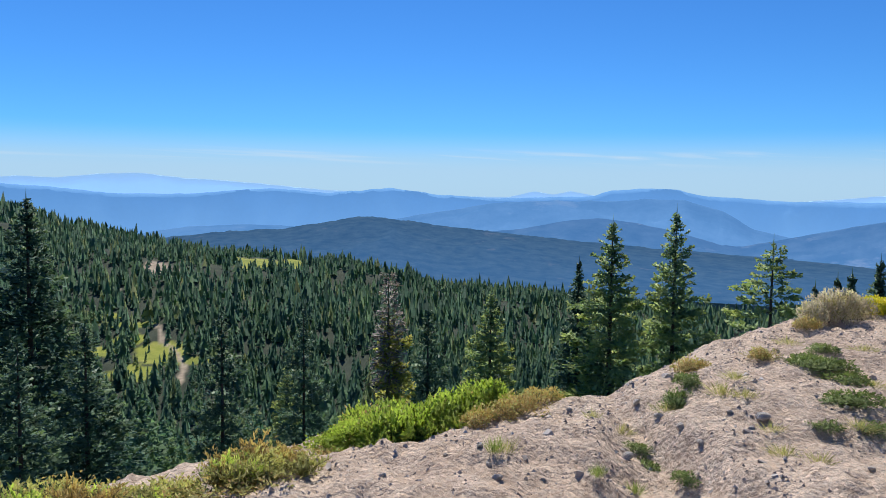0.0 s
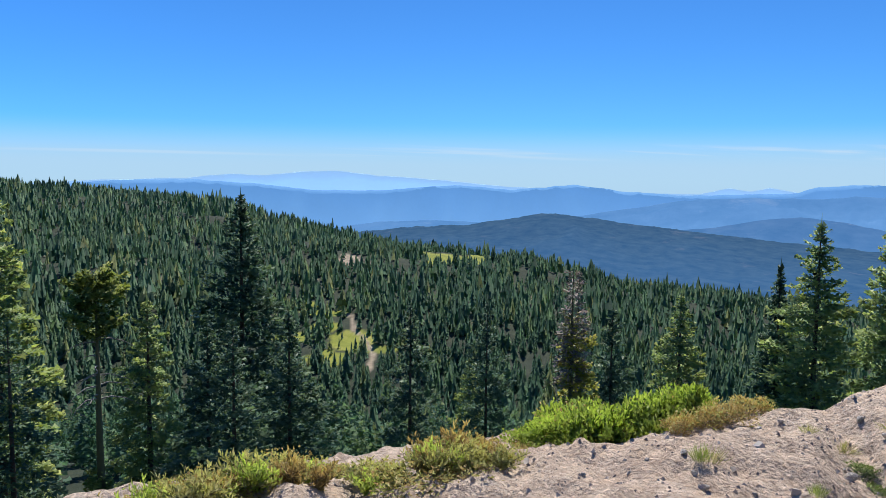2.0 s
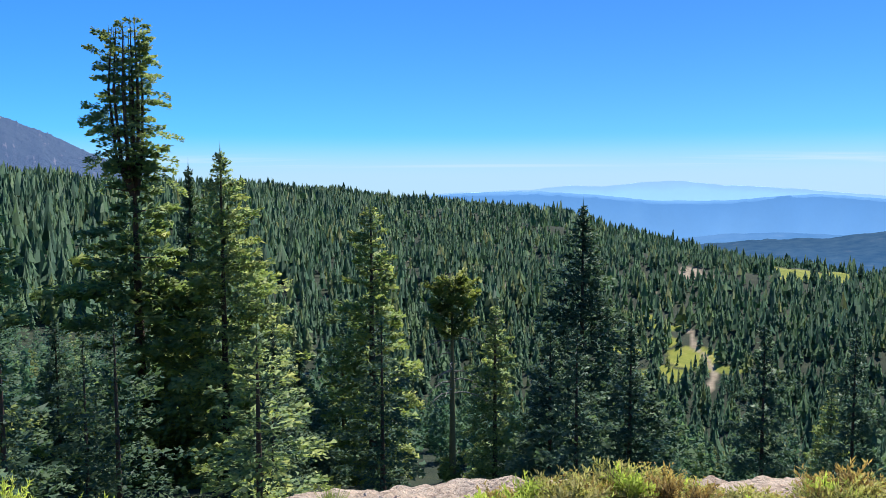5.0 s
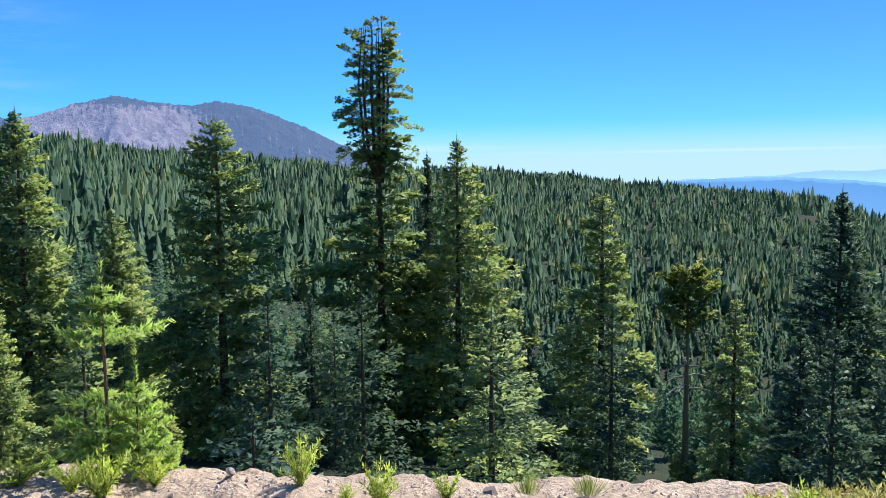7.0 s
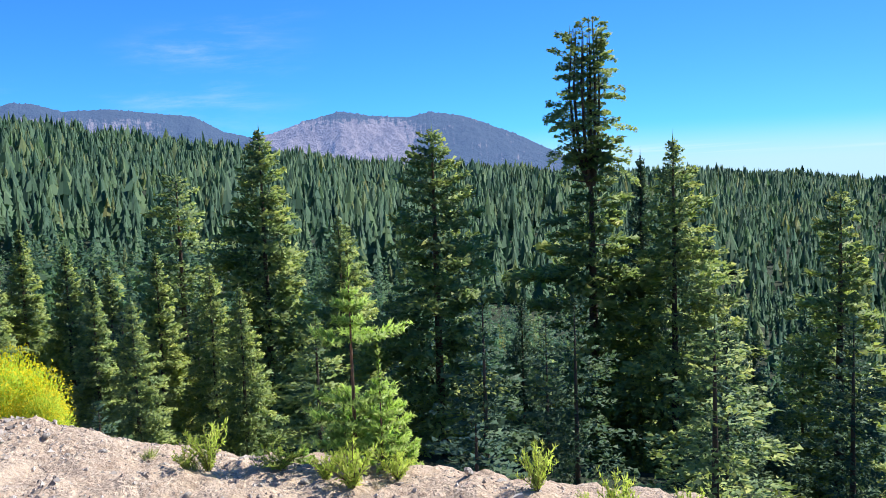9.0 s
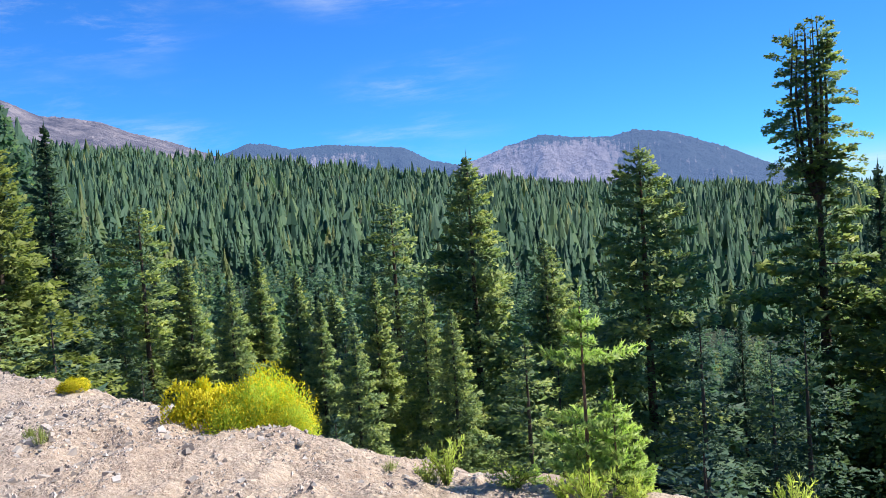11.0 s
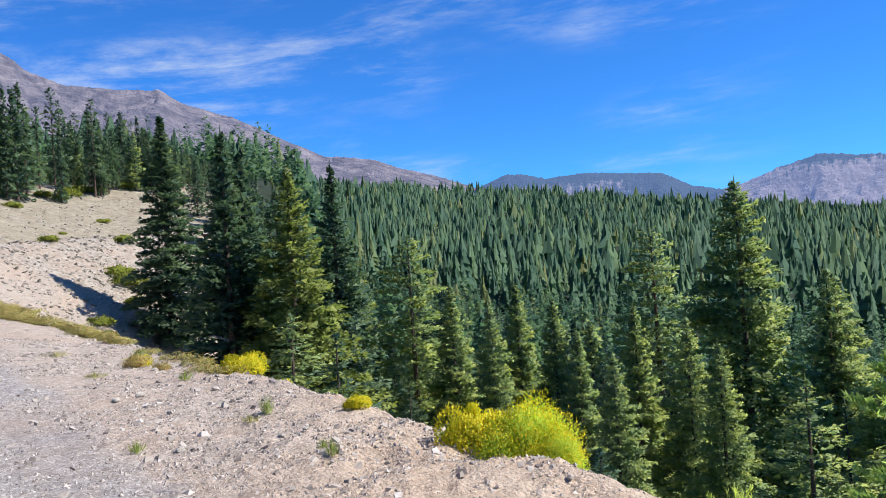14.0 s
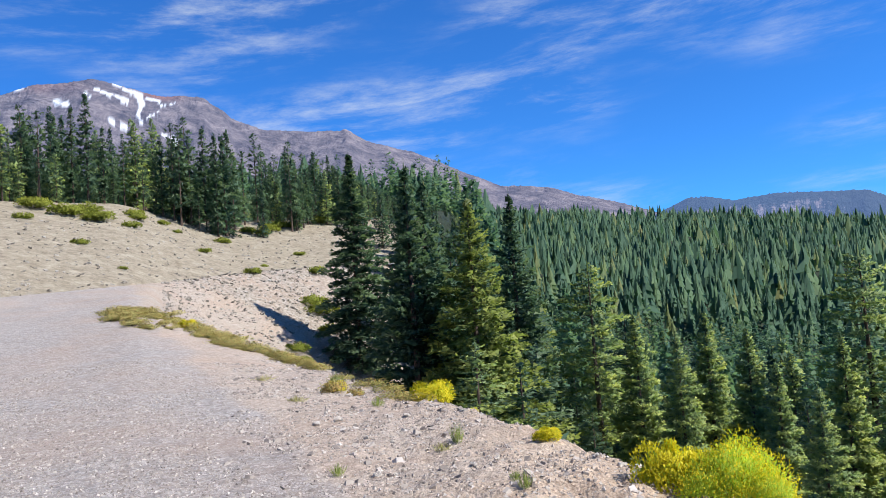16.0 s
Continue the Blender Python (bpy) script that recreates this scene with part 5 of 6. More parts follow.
def whorled(seed, whorls, needle=0.034):
    """A young fir: whorls of plump needle-covered branches on a straight stem, as (height, branches, length, pitch)."""
    g = np.random.RandomState(seed)
    tris, tone = [], []

    def brush(p, d, length):
        n = int(10 + 300 * length)
        s = g.rand(n)
        c = p + d * (length * s)[:, None]
        c[:, 2] += 0.12 * length * s ** 2
        out = np.cross(d, g.normal(size=(n, 3)))
        out /= np.linalg.norm(out, axis=1, keepdims=True)
        way = d * 0.75 + out
        way[:, 2] += 0.25
        way /= np.linalg.norm(way, axis=1, keepdims=True)
        w = np.cross(way, g.normal(size=(n, 3)))
        w = w / np.linalg.norm(w, axis=1, keepdims=True) * needle * 0.17
        e = c + way * (needle * (0.7 + 0.5 * g.rand(n)))[:, None]
        tris.append(np.stack([c - w, e, c + w], 1))
        tone.append(np.clip(0.55 * s + 0.45 * g.rand(n), 0, 1))

    for z, n, length, pitch in whorls:
        a0 = g.rand() * 6.28
        for k in range(n):
            a, ln, pt = a0 + k * 6.283 / n + 0.4 * g.rand(), length * (0.7 + 0.5 * g.rand()), pitch + 0.25 * (g.rand() - 0.5)
            d = np.array([math.cos(a) * math.cos(pt), math.sin(a) * math.cos(pt), math.sin(pt)])
            p = np.array([0, 0, z + 0.012 * g.rand()])
            brush(p, d, ln)
            for s in (0.42, 0.68):
                if ln * (1 - s) < 0.03:
                    continue
                for sign in (-1, 1):
                    b = a + sign * 0.85
                    brush(p + d * (ln * s), np.array([math.cos(b) * math.cos(pt), math.sin(b) * math.cos(pt), math.sin(pt)]), ln * (1 - s) * (0.75 + 0.3 * g.rand()))
    brush(np.array([0, 0, whorls[-1][0]]), np.array([0, 0, 1.0]), 0.98 - whorls[-1][0])
    return np.concatenate(tris), np.concatenate(tone)


# young firs at the rim, seen close
YOUNG_A = crown_mesh("crown", whorled(81, [(0.1, 4, 0.22, 0.1), (0.2, 4, 0.25, 0.15), (0.3, 4, 0.22, 0.2), (0.6, 5, 0.25, 0.12), (0.67, 4, 0.1, 0.35), (0.74, 5, 0.09, 0.5), (0.8, 4, 0.06, 0.7)]), FIR_YOUNG, 0.9, 0.6)
YOUNG_B = crown_mesh("crown", whorled(82, [(0.08, 5, 0.3, 0.1), (0.2, 5, 0.32, 0.15), (0.32, 4, 0.28, 0.2), (0.44, 4, 0.24, 0.25), (0.56, 4, 0.18, 0.35), (0.66, 4, 0.1, 0.5)], 0.045), FIR_YOUNG, 0.9, 0.6)
for az, r, h, crown, label in ((77.6, 5.15, 1.25, YOUNG_A, "bright green fir sapling with a long bare leader"), (75.8, 5.05, 0.74, YOUNG_B, "bushy bright green fir sapling"),
                               (74.2, 5.1, 0.36, YOUNG_B, "small bright green fir sapling"), (81.2, 5.35, 0.22, YOUNG_B, "low bright green fir sapling"), (78.3, 5.25, 0.4, YOUNG_B, "bushy bright green fir sapling")):
    e = thing("sapling", az, r, label, "sapling", "fir saplings at the rim", (h,) * 3, az * 31)
    part("stem", trunk_mesh("stem", 0.012, REDBARK, 0, 2), e)
    part("crown", crown, e)


# ---------------------------------------------------------------- shrubs, flowers and grass
def leaf_tris(rng, pos, way, length, width):
    """Pointed leaves as pairs of triangles, folded a little along the middle."""
    n = len(pos)
    way = way / (np.linalg.norm(way, axis=1, keepdims=True) + 1e-9)
    side = np.cross(way, rng.normal(size=(n, 3)))
    side /= np.linalg.norm(side, axis=1, keepdims=True) + 1e-9
    fold = np.cross(side, way) * (width * 0.25)[:, None]
    tip, mid = pos + way * length[:, None], pos + way * (length * 0.5)[:, None]
    return np.concatenate([np.stack([pos, mid + side * width[:, None] / 2 + fold, tip], 1), np.stack([pos, tip, mid - side * width[:, None] / 2 + fold], 1)])


def dome(rng, n, lumps=13, inner=0.5):
    """Points on and in a heap of uneven lumps about 1 in radius and height, and the ways out of them."""
    a, q = rng.rand(lumps) * 6.283, 0.62 * np.sqrt(rng.rand(lumps))
    c = np.stack([q * np.cos(a), q * np.sin(a), 0.05 + 0.35 * rng.rand(lumps)], -1)
    size = (0.22 + 0.3 * rng.rand(lumps)) * (1.15 - 0.5 * q)
    k = rng.randint(lumps, size=n)
    d = rng.normal(size=(n, 3))
    d[:, 2] = np.abs(d[:, 2]) * 1.2 - 0.25
    d /= np.linalg.norm(d, axis=1, keepdims=True)
    p = c[k] + d * (size[k] * (inner + (1 - inner) * rng.rand(n) ** 0.6))[:, None]
    p = p + rng.normal(size=p.shape) * 0.035
    p[:, 2] = np.abs(p[:, 2])
    return p, d


def shrub_meshes(seed, leaf, n, length, width, flower=None, nf=0, fsize=0.03, up=0.6, stems=26, stem_mat=None, flower_low=0.35):
    rng = np.random.RandomState(seed)
    p, d = dome(rng, n)
    way = d + np.array([0, 0, up]) + rng.normal(size=(n, 3)) * 0.35
    leaves = leaf_tris(rng, p, way, length * (0.6 + 0.8 * rng.rand(n)), width * (0.6 + 0.8 * rng.rand(n)))
    out = {"foliage": tri_mesh("foliage", leaves, leaf, 0.7, 0.4)}
    rods = []
    ends, _ = dome(np.random.RandomState(seed), n, inner=0.8)
    for k in range(stems):
        e = ends[k * 7] * 0.85
        rods.append(([(e[0] * 0.1, e[1] * 0.1, -0.08), (e[0] * 0.45, e[1] * 0.45, e[2] * 0.55), tuple(e)], [0.014, 0.01, 0.004]))
    out["stem_cluster"] = rods_mesh("stem_cluster", rods, stem_mat or BARK)
    if flower:
        pf, df = dome(np.random.RandomState(seed), nf, inner=0.9)
        keep = pf[:, 2] + 0.25 * rng.rand(nf) > flower_low
        pf, df = pf[keep] * 1.1, df[keep]
        m = len(pf)
        fl = leaf_tris(rng, pf, df + rng.normal(size=(m, 3)) * 0.7, fsize * (0.6 + 0.8 * rng.rand(m)), fsize * 0.7 * (0.6 + 0.8 * rng.rand(m)))
        out["bloom"] = tri_mesh("bloom", fl, flower)
    return out


def wand_meshes(seed, mat, stems=26, leaves=60, length=0.15, width=0.05, spread=0.8):
    """Arching shoots with narrow leaves all along them."""
    g = np.random.RandomState(seed)
    rods, pos, way = [], [], []
    for _ in range(stems):
        a, out, h = g.rand() * 6.283, spread * g.rand() ** 0.7, 0.55 + 0.5 * g.rand()
        t = np.linspace(0, 1, 5)
        pts = np.stack([math.cos(a) * out * t ** 1.5, math.sin(a) * out * t ** 1.5, h * t - 0.12 * out * t ** 3 - 0.04], -1)
        rods.append(([tuple(p) for p in pts], [0.012, 0.01, 0.008, 0.006, 0.003]))
        u = 0.15 + 0.85 * g.rand(leaves)
        p = np.stack([np.interp(u, t, pts[:, k]) for k in range(3)], -1)
        pos.append(p)
        way.append(g.normal(size=(leaves, 3)) * 0.7 + np.array([math.cos(a) * 0.4, math.sin(a) * 0.4, 0.9]))
    pos, way = np.concatenate(pos), np.concatenate(way)
    n = len(pos)
    leaf = leaf_tris(g, pos, way, length * (0.6 + 0.8 * g.rand(n)), width * (0.7 + 0.6 * g.rand(n)))
    return {"foliage": tri_mesh("foliage", leaf, mat, 0.7, 0.4), "stem_cluster": rods_mesh("stem_cluster", rods, BARK)}


def put_shrub(name, meshes, az, r, w, h, label, category="shrub", group="", turn=None, sink=0.02):
    e = thing(name, az, r, label, category, group, (w / 2, w / 2, h), (az * 53) % 360 if turn is None else turn, sink)
    for key, me in meshes.items():
        tagged(part(key, me, e), kind="stuff")
    return e


RABBIT = [shrub_meshes(s, YELLOWGREEN, 12000, 0.06, 0.02, YELLOW, 8000, 0.032, up=0.3, flower_low=0.4) for s in (101, 102)]
RABBIT_GOLD = [shrub_meshes(s, YELLOWGREEN, 1300, 0.13, 0.02, YELLOW, 6000, 0.07, up=0.6, flower_low=0.1) for s in (103, 104)]
put_shrub("rabbitbrush", RABBIT[0], 100.2, 7.0, 1.02, 0.68, "large yellow-green rabbitbrush in bloom on the rim", group="rabbitbrush", sink=0.1)
put_shrub("rabbitbrush", RABBIT_GOLD[1], 103.3, 7.25, 0.66, 0.56, "golden flowering rabbitbrush on the rim", group="rabbitbrush", sink=0.05)
put_shrub("rabbitbrush", RABBIT[1], 97.6, 6.75, 0.65, 0.45, "low yellow-green rabbitbrush on the rim", group="rabbitbrush", sink=0.08)
put_shrub("rabbitbrush", RABBIT_GOLD[0], 119.3, 14.0, 0.8, 0.52, "small golden rabbitbrush in full bloom", group="rabbitbrush")
for az, r, w, h in ((111.3, 8.9, 0.32, 0.18), (116.5, 12.2, 0.25, 0.12), (136.1, 29.3, 0.7, 0.5), (-28.6, 9.7, 0.6, 0.3), (126.0, 15.6, 0.4, 0.3)):
    put_shrub("rabbitbrush", RABBIT_GOLD[0], az, r, w, h, "small yellow-flowered rabbitbrush on the gravel", group="rabbitbrush")

MANZ = [shrub_meshes(s, MANZANITA, 5200, 0.085, 0.06, RUST, 160, 0.06, up=0.3, stems=18) for s in (111, 112)]
for k, (az, r, w, h) in enumerate(((6.4, 5.15, 0.62, 0.2), (4.3, 5.35, 0.66, 0.27), (2.2, 5.45, 0.7, 0.33), (0.2, 5.6, 0.72, 0.38), (-1.6, 5.8, 0.72, 0.4), (-3.4, 6.0, 0.6, 0.3), (3.2, 5.8, 0.8, 0.4), (-0.6, 6.2, 0.8, 0.42))):
    put_shrub("manzanita", MANZ[k % 2], az, r, w, h, "fresh green leafy manzanita spilling over the rim", group="manzanita", sink=0.04)
DRY = [shrub_meshes(s, SAGE, 650, 0.125, 0.055, RUST, 280, 0.1, up=0.5, stems=22) for s in (121, 122, 123)]
WAND_DRY = [wand_meshes(s, m, 34, 26, 0.2, 0.06, 0.95) for s, m in ((171, SAGE), (172, RUST), (173, SAGE), (174, FEATHER))]
WAND_GREEN = [wand_meshes(s, MANZANITA, 22, 30, 0.17, 0.1, 0.8) for s in (175, 176)]
RUSTY = [shrub_meshes(s, RUST, 1100, 0.15, 0.04, SAGE, 240, 0.12, up=0.7, stems=20) for s in (124, 125)]
for k, (az, r, w, h) in enumerate(((34.5, 4.5, 0.5, 0.2), (31.7, 4.4, 0.5, 0.22), (29.6, 4.62, 0.55, 0.24), (27.4, 4.6, 0.55, 0.22), (24.8, 4.7, 0.55, 0.22), (22.1, 4.8, 0.55, 0.2), (19.8, 4.85, 0.5, 0.18),
                                   (15.4, 4.4, 0.5, 0.22), (13.6, 4.9, 0.5, 0.22), (12.2, 4.45, 0.55, 0.26), (10.6, 4.75, 0.4, 0.16), (26, 4.35, 0.4, 0.14), (33.2, 4.25, 0.4, 0.14), (17.6, 4.9, 0.4, 0.14), (9.2, 5.05, 0.35, 0.1))):
    put_shrub("ground_cover", DRY[k % 3], az, r, w * (0.75 + 0.15 * (k % 4)), h * (0.5 + 0.12 * (k % 3)), "dry yellow-green ground cover with spiky leaves along the rim", group="dry ground cover")
_rg = random.Random(31)
for k in range(44):
    az = 9 + 27 * _rg.random()
    put_shrub("ground_cover", WAND_DRY[(k * 7) % 4], az, float(rim(az)[0]) - 0.32 + 0.5 * _rg.random(), 0.22 + 0.2 * _rg.random(), 0.09 + 0.1 * _rg.random(), "spiky yellowing ground cover along the rim", group="dry ground cover")
for k in range(10):
    az = -4.0 + 10 * _rg.random()
    put_shrub("manzanita", WAND_GREEN[k % 2], az, float(rim(az)[0]) + 0.1 + 0.4 * _rg.random(), 0.28 + 0.16 * _rg.random(), 0.14 + 0.13 * _rg.random() * (1 if az < 3 else 0.5), "fresh green leafy manzanita shoots on the rim", group="manzanita", sink=0.04)
for k, (az, r, w, h) in enumerate(((-5.4, 5.5, 0.4, 0.16), (-7.0, 5.85, 0.36, 0.14), (-3.9, 5.35, 0.35, 0.14), (-2.3, 5.2, 0.3, 0.12), (8.2, 5.0, 0.3, 0.08), (-24.0, 8.0, 0.3, 0.16), (126.1, 15.3, 0.6, 0.28), (124.6, 15.0, 0.4, 0.2), (-21.2, 6.56, 0.25, 0.12), (-16.6, 6.3, 0.35, 0.16))):
    put_shrub("ground_cover", RUSTY[k % 2], az, r, w, h, "rust-coloured drying shrub on the gravel", group="rusty ground cover")
BUCK = shrub_meshes(131, SAGE, 500, 0.16, 0.025, STRAW, 1900, 0.09, up=1.4, stems=24, flower_low=0.2)
for az, r, w, h in ((-24.4, 8.4, 0.34, 0.26), (-25.3, 8.7, 0.42, 0.34), (-26.2, 8.9, 0.42, 0.36), (-27.2, 9.2, 0.36, 0.32)):
    put_shrub("wild_buckwheat", BUCK, az, r, w, h, "dried wild buckwheat with straw-coloured flower heads", "flower", "dried buckwheat")
# mats of low growth along the lip of the pullout and beside the road
_rg = random.Random(77)
for k in range(96):
    az = 126.5 + 14.8 * _rg.random() ** 0.7
    r = float(rim(az)[0]) - 0.2 - (0.4 + 0.62 * max(0, az - 129)) * _rg.random() ** 1.6
    w = 0.5 + 0.9 * _rg.random()
    put_shrub("ground_cover", DRY[k % 3], az, r, w * (0.6 + 0.03 * (az - 126)), 0.16 + 0.2 * _rg.random(), "low olive-green mat of shrubs at the edge of the pullout", group="shrub mats")
for k, (az, r, w, h) in enumerate(((137.6, 50, 2.0, 0.4), (123.6, 16.3, 0.9, 0.2), (122.4, 15.4, 0.8, 0.2), (121.5, 14.3, 0.9, 0.22), (120.3, 13.9, 0.8, 0.18), (125.4, 18.0, 0.7, 0.2))):
    put_shrub("ground_cover", DRY[k % 3], az, r, w, h, "low olive-green mat of shrubs at the edge of the pullout", group="shrub mats")

# leafy shoots and grass tufts
def tuft_mesh(seed, mat, n=70, width=0.05, spread=0.6):
    rng = np.random.RandomState(seed)
    a, s = rng.rand(n) * 6.283, rng.rand(n) * spread
    way = np.stack([np.cos(a) * s, np.sin(a) * s, 0.5 + 0.5 * rng.rand(n)], -1)
    pos = np.stack([np.cos(a) * s * 0.5, np.sin(a) * s * 0.5, np.full(n, -0.05)], -1)
    return tri_mesh("foliage", leaf_tris(rng, pos, way, 0.5 + 0.5 * rng.rand(n), np.full(n, width)), mat)


TUFT_GRASS = [tuft_mesh(s, GRASS, 150, 0.02, 0.6) for s in (143, 144)]
FERN = [wand_meshes(s, FEATHER, 22, 44, 0.14, 0.036) for s in (161, 162, 163)]
TUFT_DRY = [tuft_mesh(s, SAGE, 130, 0.022, 0.9) for s in (145, 146)]


def put_tufts(kind, rows, label, group, name="grass_tuft"):
    for k, (az, r, w, h) in enumerate(rows):
        e = thing(name, az, r, label, "plant", group, (w * 0.85, w * 0.85, h * 0.8), (az * 71 + k * 40) % 360)
        part("foliage", kind[k % 2], e)


CLUMP = [shrub_meshes(s, LUPINE, 1100, 0.14, 0.06, up=0.35, stems=10) for s in (147, 148)]
for k, (az, r, w, h) in enumerate(((-23.6, 6.73, 0.4, 0.12), (-24.3, 6.6, 0.5, 0.15), (-25.2, 6.7, 0.5, 0.14), (-25.9, 6.4, 0.4, 0.11), (-25.4, 5.92, 0.4, 0.1), (-26.3, 5.9, 0.45, 0.11), (-24.6, 5.41, 0.26, 0.09), (-27.2, 5.6, 0.34, 0.09),
                                   (-15.9, 5.72, 0.3, 0.15), (-16.6, 5.9, 0.26, 0.13), (-14.0, 5.16, 0.34, 0.09), (-16.4, 4.88, 0.22, 0.09), (-13.3, 5.3, 0.26, 0.09), (-24.9, 7.1, 0.32, 0.1))):
    put_shrub("green_clump", CLUMP[k % 2], az, r, w, h, "low green shrub on the gravel hump", group="green clumps on the hump")
put_tufts(TUFT_GRASS, ((-10.5, 4.55, 0.1, 0.12), (-13.0, 4.77, 0.14, 0.1), (-3.6, 4.6, 0.12, 0.15), (88.1, 4.97, 0.1, 0.16), 
                       (50, 4.5, 0.16, 0.2), (46, 4.45, 0.18, 0.18), (117.4, 9.16, 0.16, 0.36), (112.9, 6.8, 0.14, 0.22), (113.5, 6.9, 0.1, 0.16), (125.6, 8.25, 0.16, 0.2), (126, 17, 0.3, 0.4), (123, 13.2, 0.25, 0.25), (91.0, 5.5, 0.12, 0.12)),
          "pale green grass tuft growing in the gravel", "grass tufts")
for k, (az, r, w, h) in enumerate(((87.2, 5.0, 0.44, 0.34), (88.6, 4.95, 0.2, 0.16), (77.8, 4.6, 0.5, 0.36), (79.6, 4.7, 0.3, 0.2), (65.4, 4.35, 0.34, 0.3), (60.2, 4.3, 0.34, 0.32), (55.6, 4.3, 0.24, 0.2), (62.4, 4.2, 0.16, 0.12), (74.8, 4.7, 0.4, 0.2), (82.6, 5.0, 0.5, 0.18))):
    put_shrub("feathery_shrub", FERN[k % 3], az, r, w * 0.95, h * 0.9, "feathery yellow-green shrub on the rim", group="feathery shrubs at the rim")
put_tufts(TUFT_DRY, ((-21.2, 6.56, 0.2, 0.12), (-22.2, 5.0, 0.16, 0.1), (-18.7, 5.75, 0.22, 0.14), (-26.5, 5.52, 0.18, 0.1), (-27.4, 6.46, 0.22, 0.1), (-12.2, 5.49, 0.16, 0.1), (-19.4, 5.91, 0.16, 0.1), (-24.1, 4.95, 0.16, 0.1), (-20.0, 5.65, 0.14, 0.1), (-10.3, 5.39, 0.1, 0.1),
                     (-15.1, 5.6, 0.16, 0.1), (-21.6, 5.26, 0.14, 0.08), (-27.2, 7.5, 0.2, 0.1), (-22.9, 7.3, 0.2, 0.1), (118.5, 9.0, 0.16, 0.16), (128.6, 14, 0.3, 0.2), (131, 17, 0.4, 0.2), (-4.3, 4.7, 0.14, 0.14)),
          "dry brownish tuft on the gravel", "dry tufts")

# shrubs on the cut slope above the road, and on the fill below it
BUSH = [shrub_meshes(s, OLIVE, 1500, 0.13, 0.08, up=0.4, stems=8) for s in (151, 152, 153)]
for k, (az, r, w) in enumerate(((145.9, 95.5, 3.4), (144.2, 92.7, 3.6), (143.4, 94, 3), (142.7, 94.7, 3.2), (142.0, 91.7, 3.2), (139.8, 99, 2.4), (139.6, 97, 2), (139.9, 90.9, 2.2), (137.9, 100, 1.8), (137.0, 98, 1.2), (135.2, 91, 1.6), (134.0, 101, 2.2),
                                (132.2, 111, 2.2), (131.3, 110, 2.4), (130.6, 114, 3.2), (130.1, 117, 3.2), (129.4, 119, 2.8), (128.9, 120, 2.4), (127.0, 125, 3), (128.6, 101, 1.6), (131.1, 90.7, 1.0), (133.2, 80, 1.2), (131.9, 74, 1.6), (129.1, 60.7, 2), (128.7, 59, 1.6),
                                (127.4, 81, 2.2), (127.9, 72, 2.6), (127.3, 70, 2.8), (126.6, 67, 2.4), (143.2, 79, 1.6), (140.6, 72, 0.8), (146.5, 88, 2))):
    put_shrub("hillside_shrub", BUSH[k % 3], az, r, w * 1.3, w * 0.46, "rounded green shrub on the bare slope above the road", group="hillside shrubs", sink=0.1)

# ---------------------------------------------------------------- stones
def stone_mesh(seed):
    g = random.Random(seed)
    bm = bmesh.new()
    bmesh.ops.create_icosphere(bm, subdivisions=2, radius=0.5)
    cuts = [(Vector((g.uniform(-1, 1), g.uniform(-1, 1), g.uniform(-1, 1))).normalized(), g.uniform(0.26, 0.42)) for _ in range(9)]
    for v in bm.verts:
        for nrm, d in cuts:
            over = v.co.dot(nrm) - d
            if over > 0:
                v.co -= nrm * over * 0.92
        v.co += Vector((g.uniform(-1, 1), g.uniform(-1, 1), g.uniform(-1, 1))) * 0.012
    me = bpy.data.meshes.new("stone")
    bm.to_mesh(me)
    bm.free()
    me.materials.append(ROCK)
    return me


STONES = [stone_mesh(s) for s in range(200, 208)]
ROCKS = ((-12.5, 5.11, 0.15), (-2.6, 4.66, 0.08), (-3.8, 4.38, 0.1), (-3.2, 4.5, 0.07), (9.2, 4.54, 0.12), (-21.0, 5.4, 0.14), (-16.0, 5.28, 0.12), (-14.6, 5.52, 0.12), (3.9, 4.38, 0.05), (-8.7, 5.65, 0.08), (-19.0, 5.41, 0.08), (-20.3, 5.26, 0.08), (-25.9, 5.8, 0.08),
         (-6.9, 4.5, 0.05), (-0.3, 4.64, 0.06), (-27.0, 4.92, 0.08), (-17.2, 5.09, 0.09), (-15.2, 6.2, 0.14), (-17.6, 6.6, 0.14), (-13.2, 5.8, 0.1), (91.5, 5.06, 0.08), (93.8, 5.63, 0.11), (80.2, 4.61, 0.07))
ROCKS2 = ((73.0, 4.7, 0.1), (67.7, 4.5, 0.15), (65.6, 4.45, 0.14), (85.1, 5.3, 0.15), (98.1, 6.2, 0.08), (83.9, 4.66, 0.07), (88.5, 4.59, 0.08), (95.8, 5.64, 0.08), (77.2, 4.29, 0.06), (81.0, 4.75, 0.1), (106.5, 7.7, 0.16), (109.2, 6.81, 0.1), (123.1, 8.14, 0.12), (125.5, 11.69, 0.14),
          (121.1, 8.23, 0.09), (127.1, 11.52, 0.14), (109.9, 7.04, 0.08), (113.7, 7.08, 0.1), (116.8, 8.33, 0.08), (119.4, 9.56, 0.1), (108.0, 7.91, 0.1), (115.8, 10.2, 0.12), (121.9, 9.57, 0.1), (128.6, 10.08, 0.1))
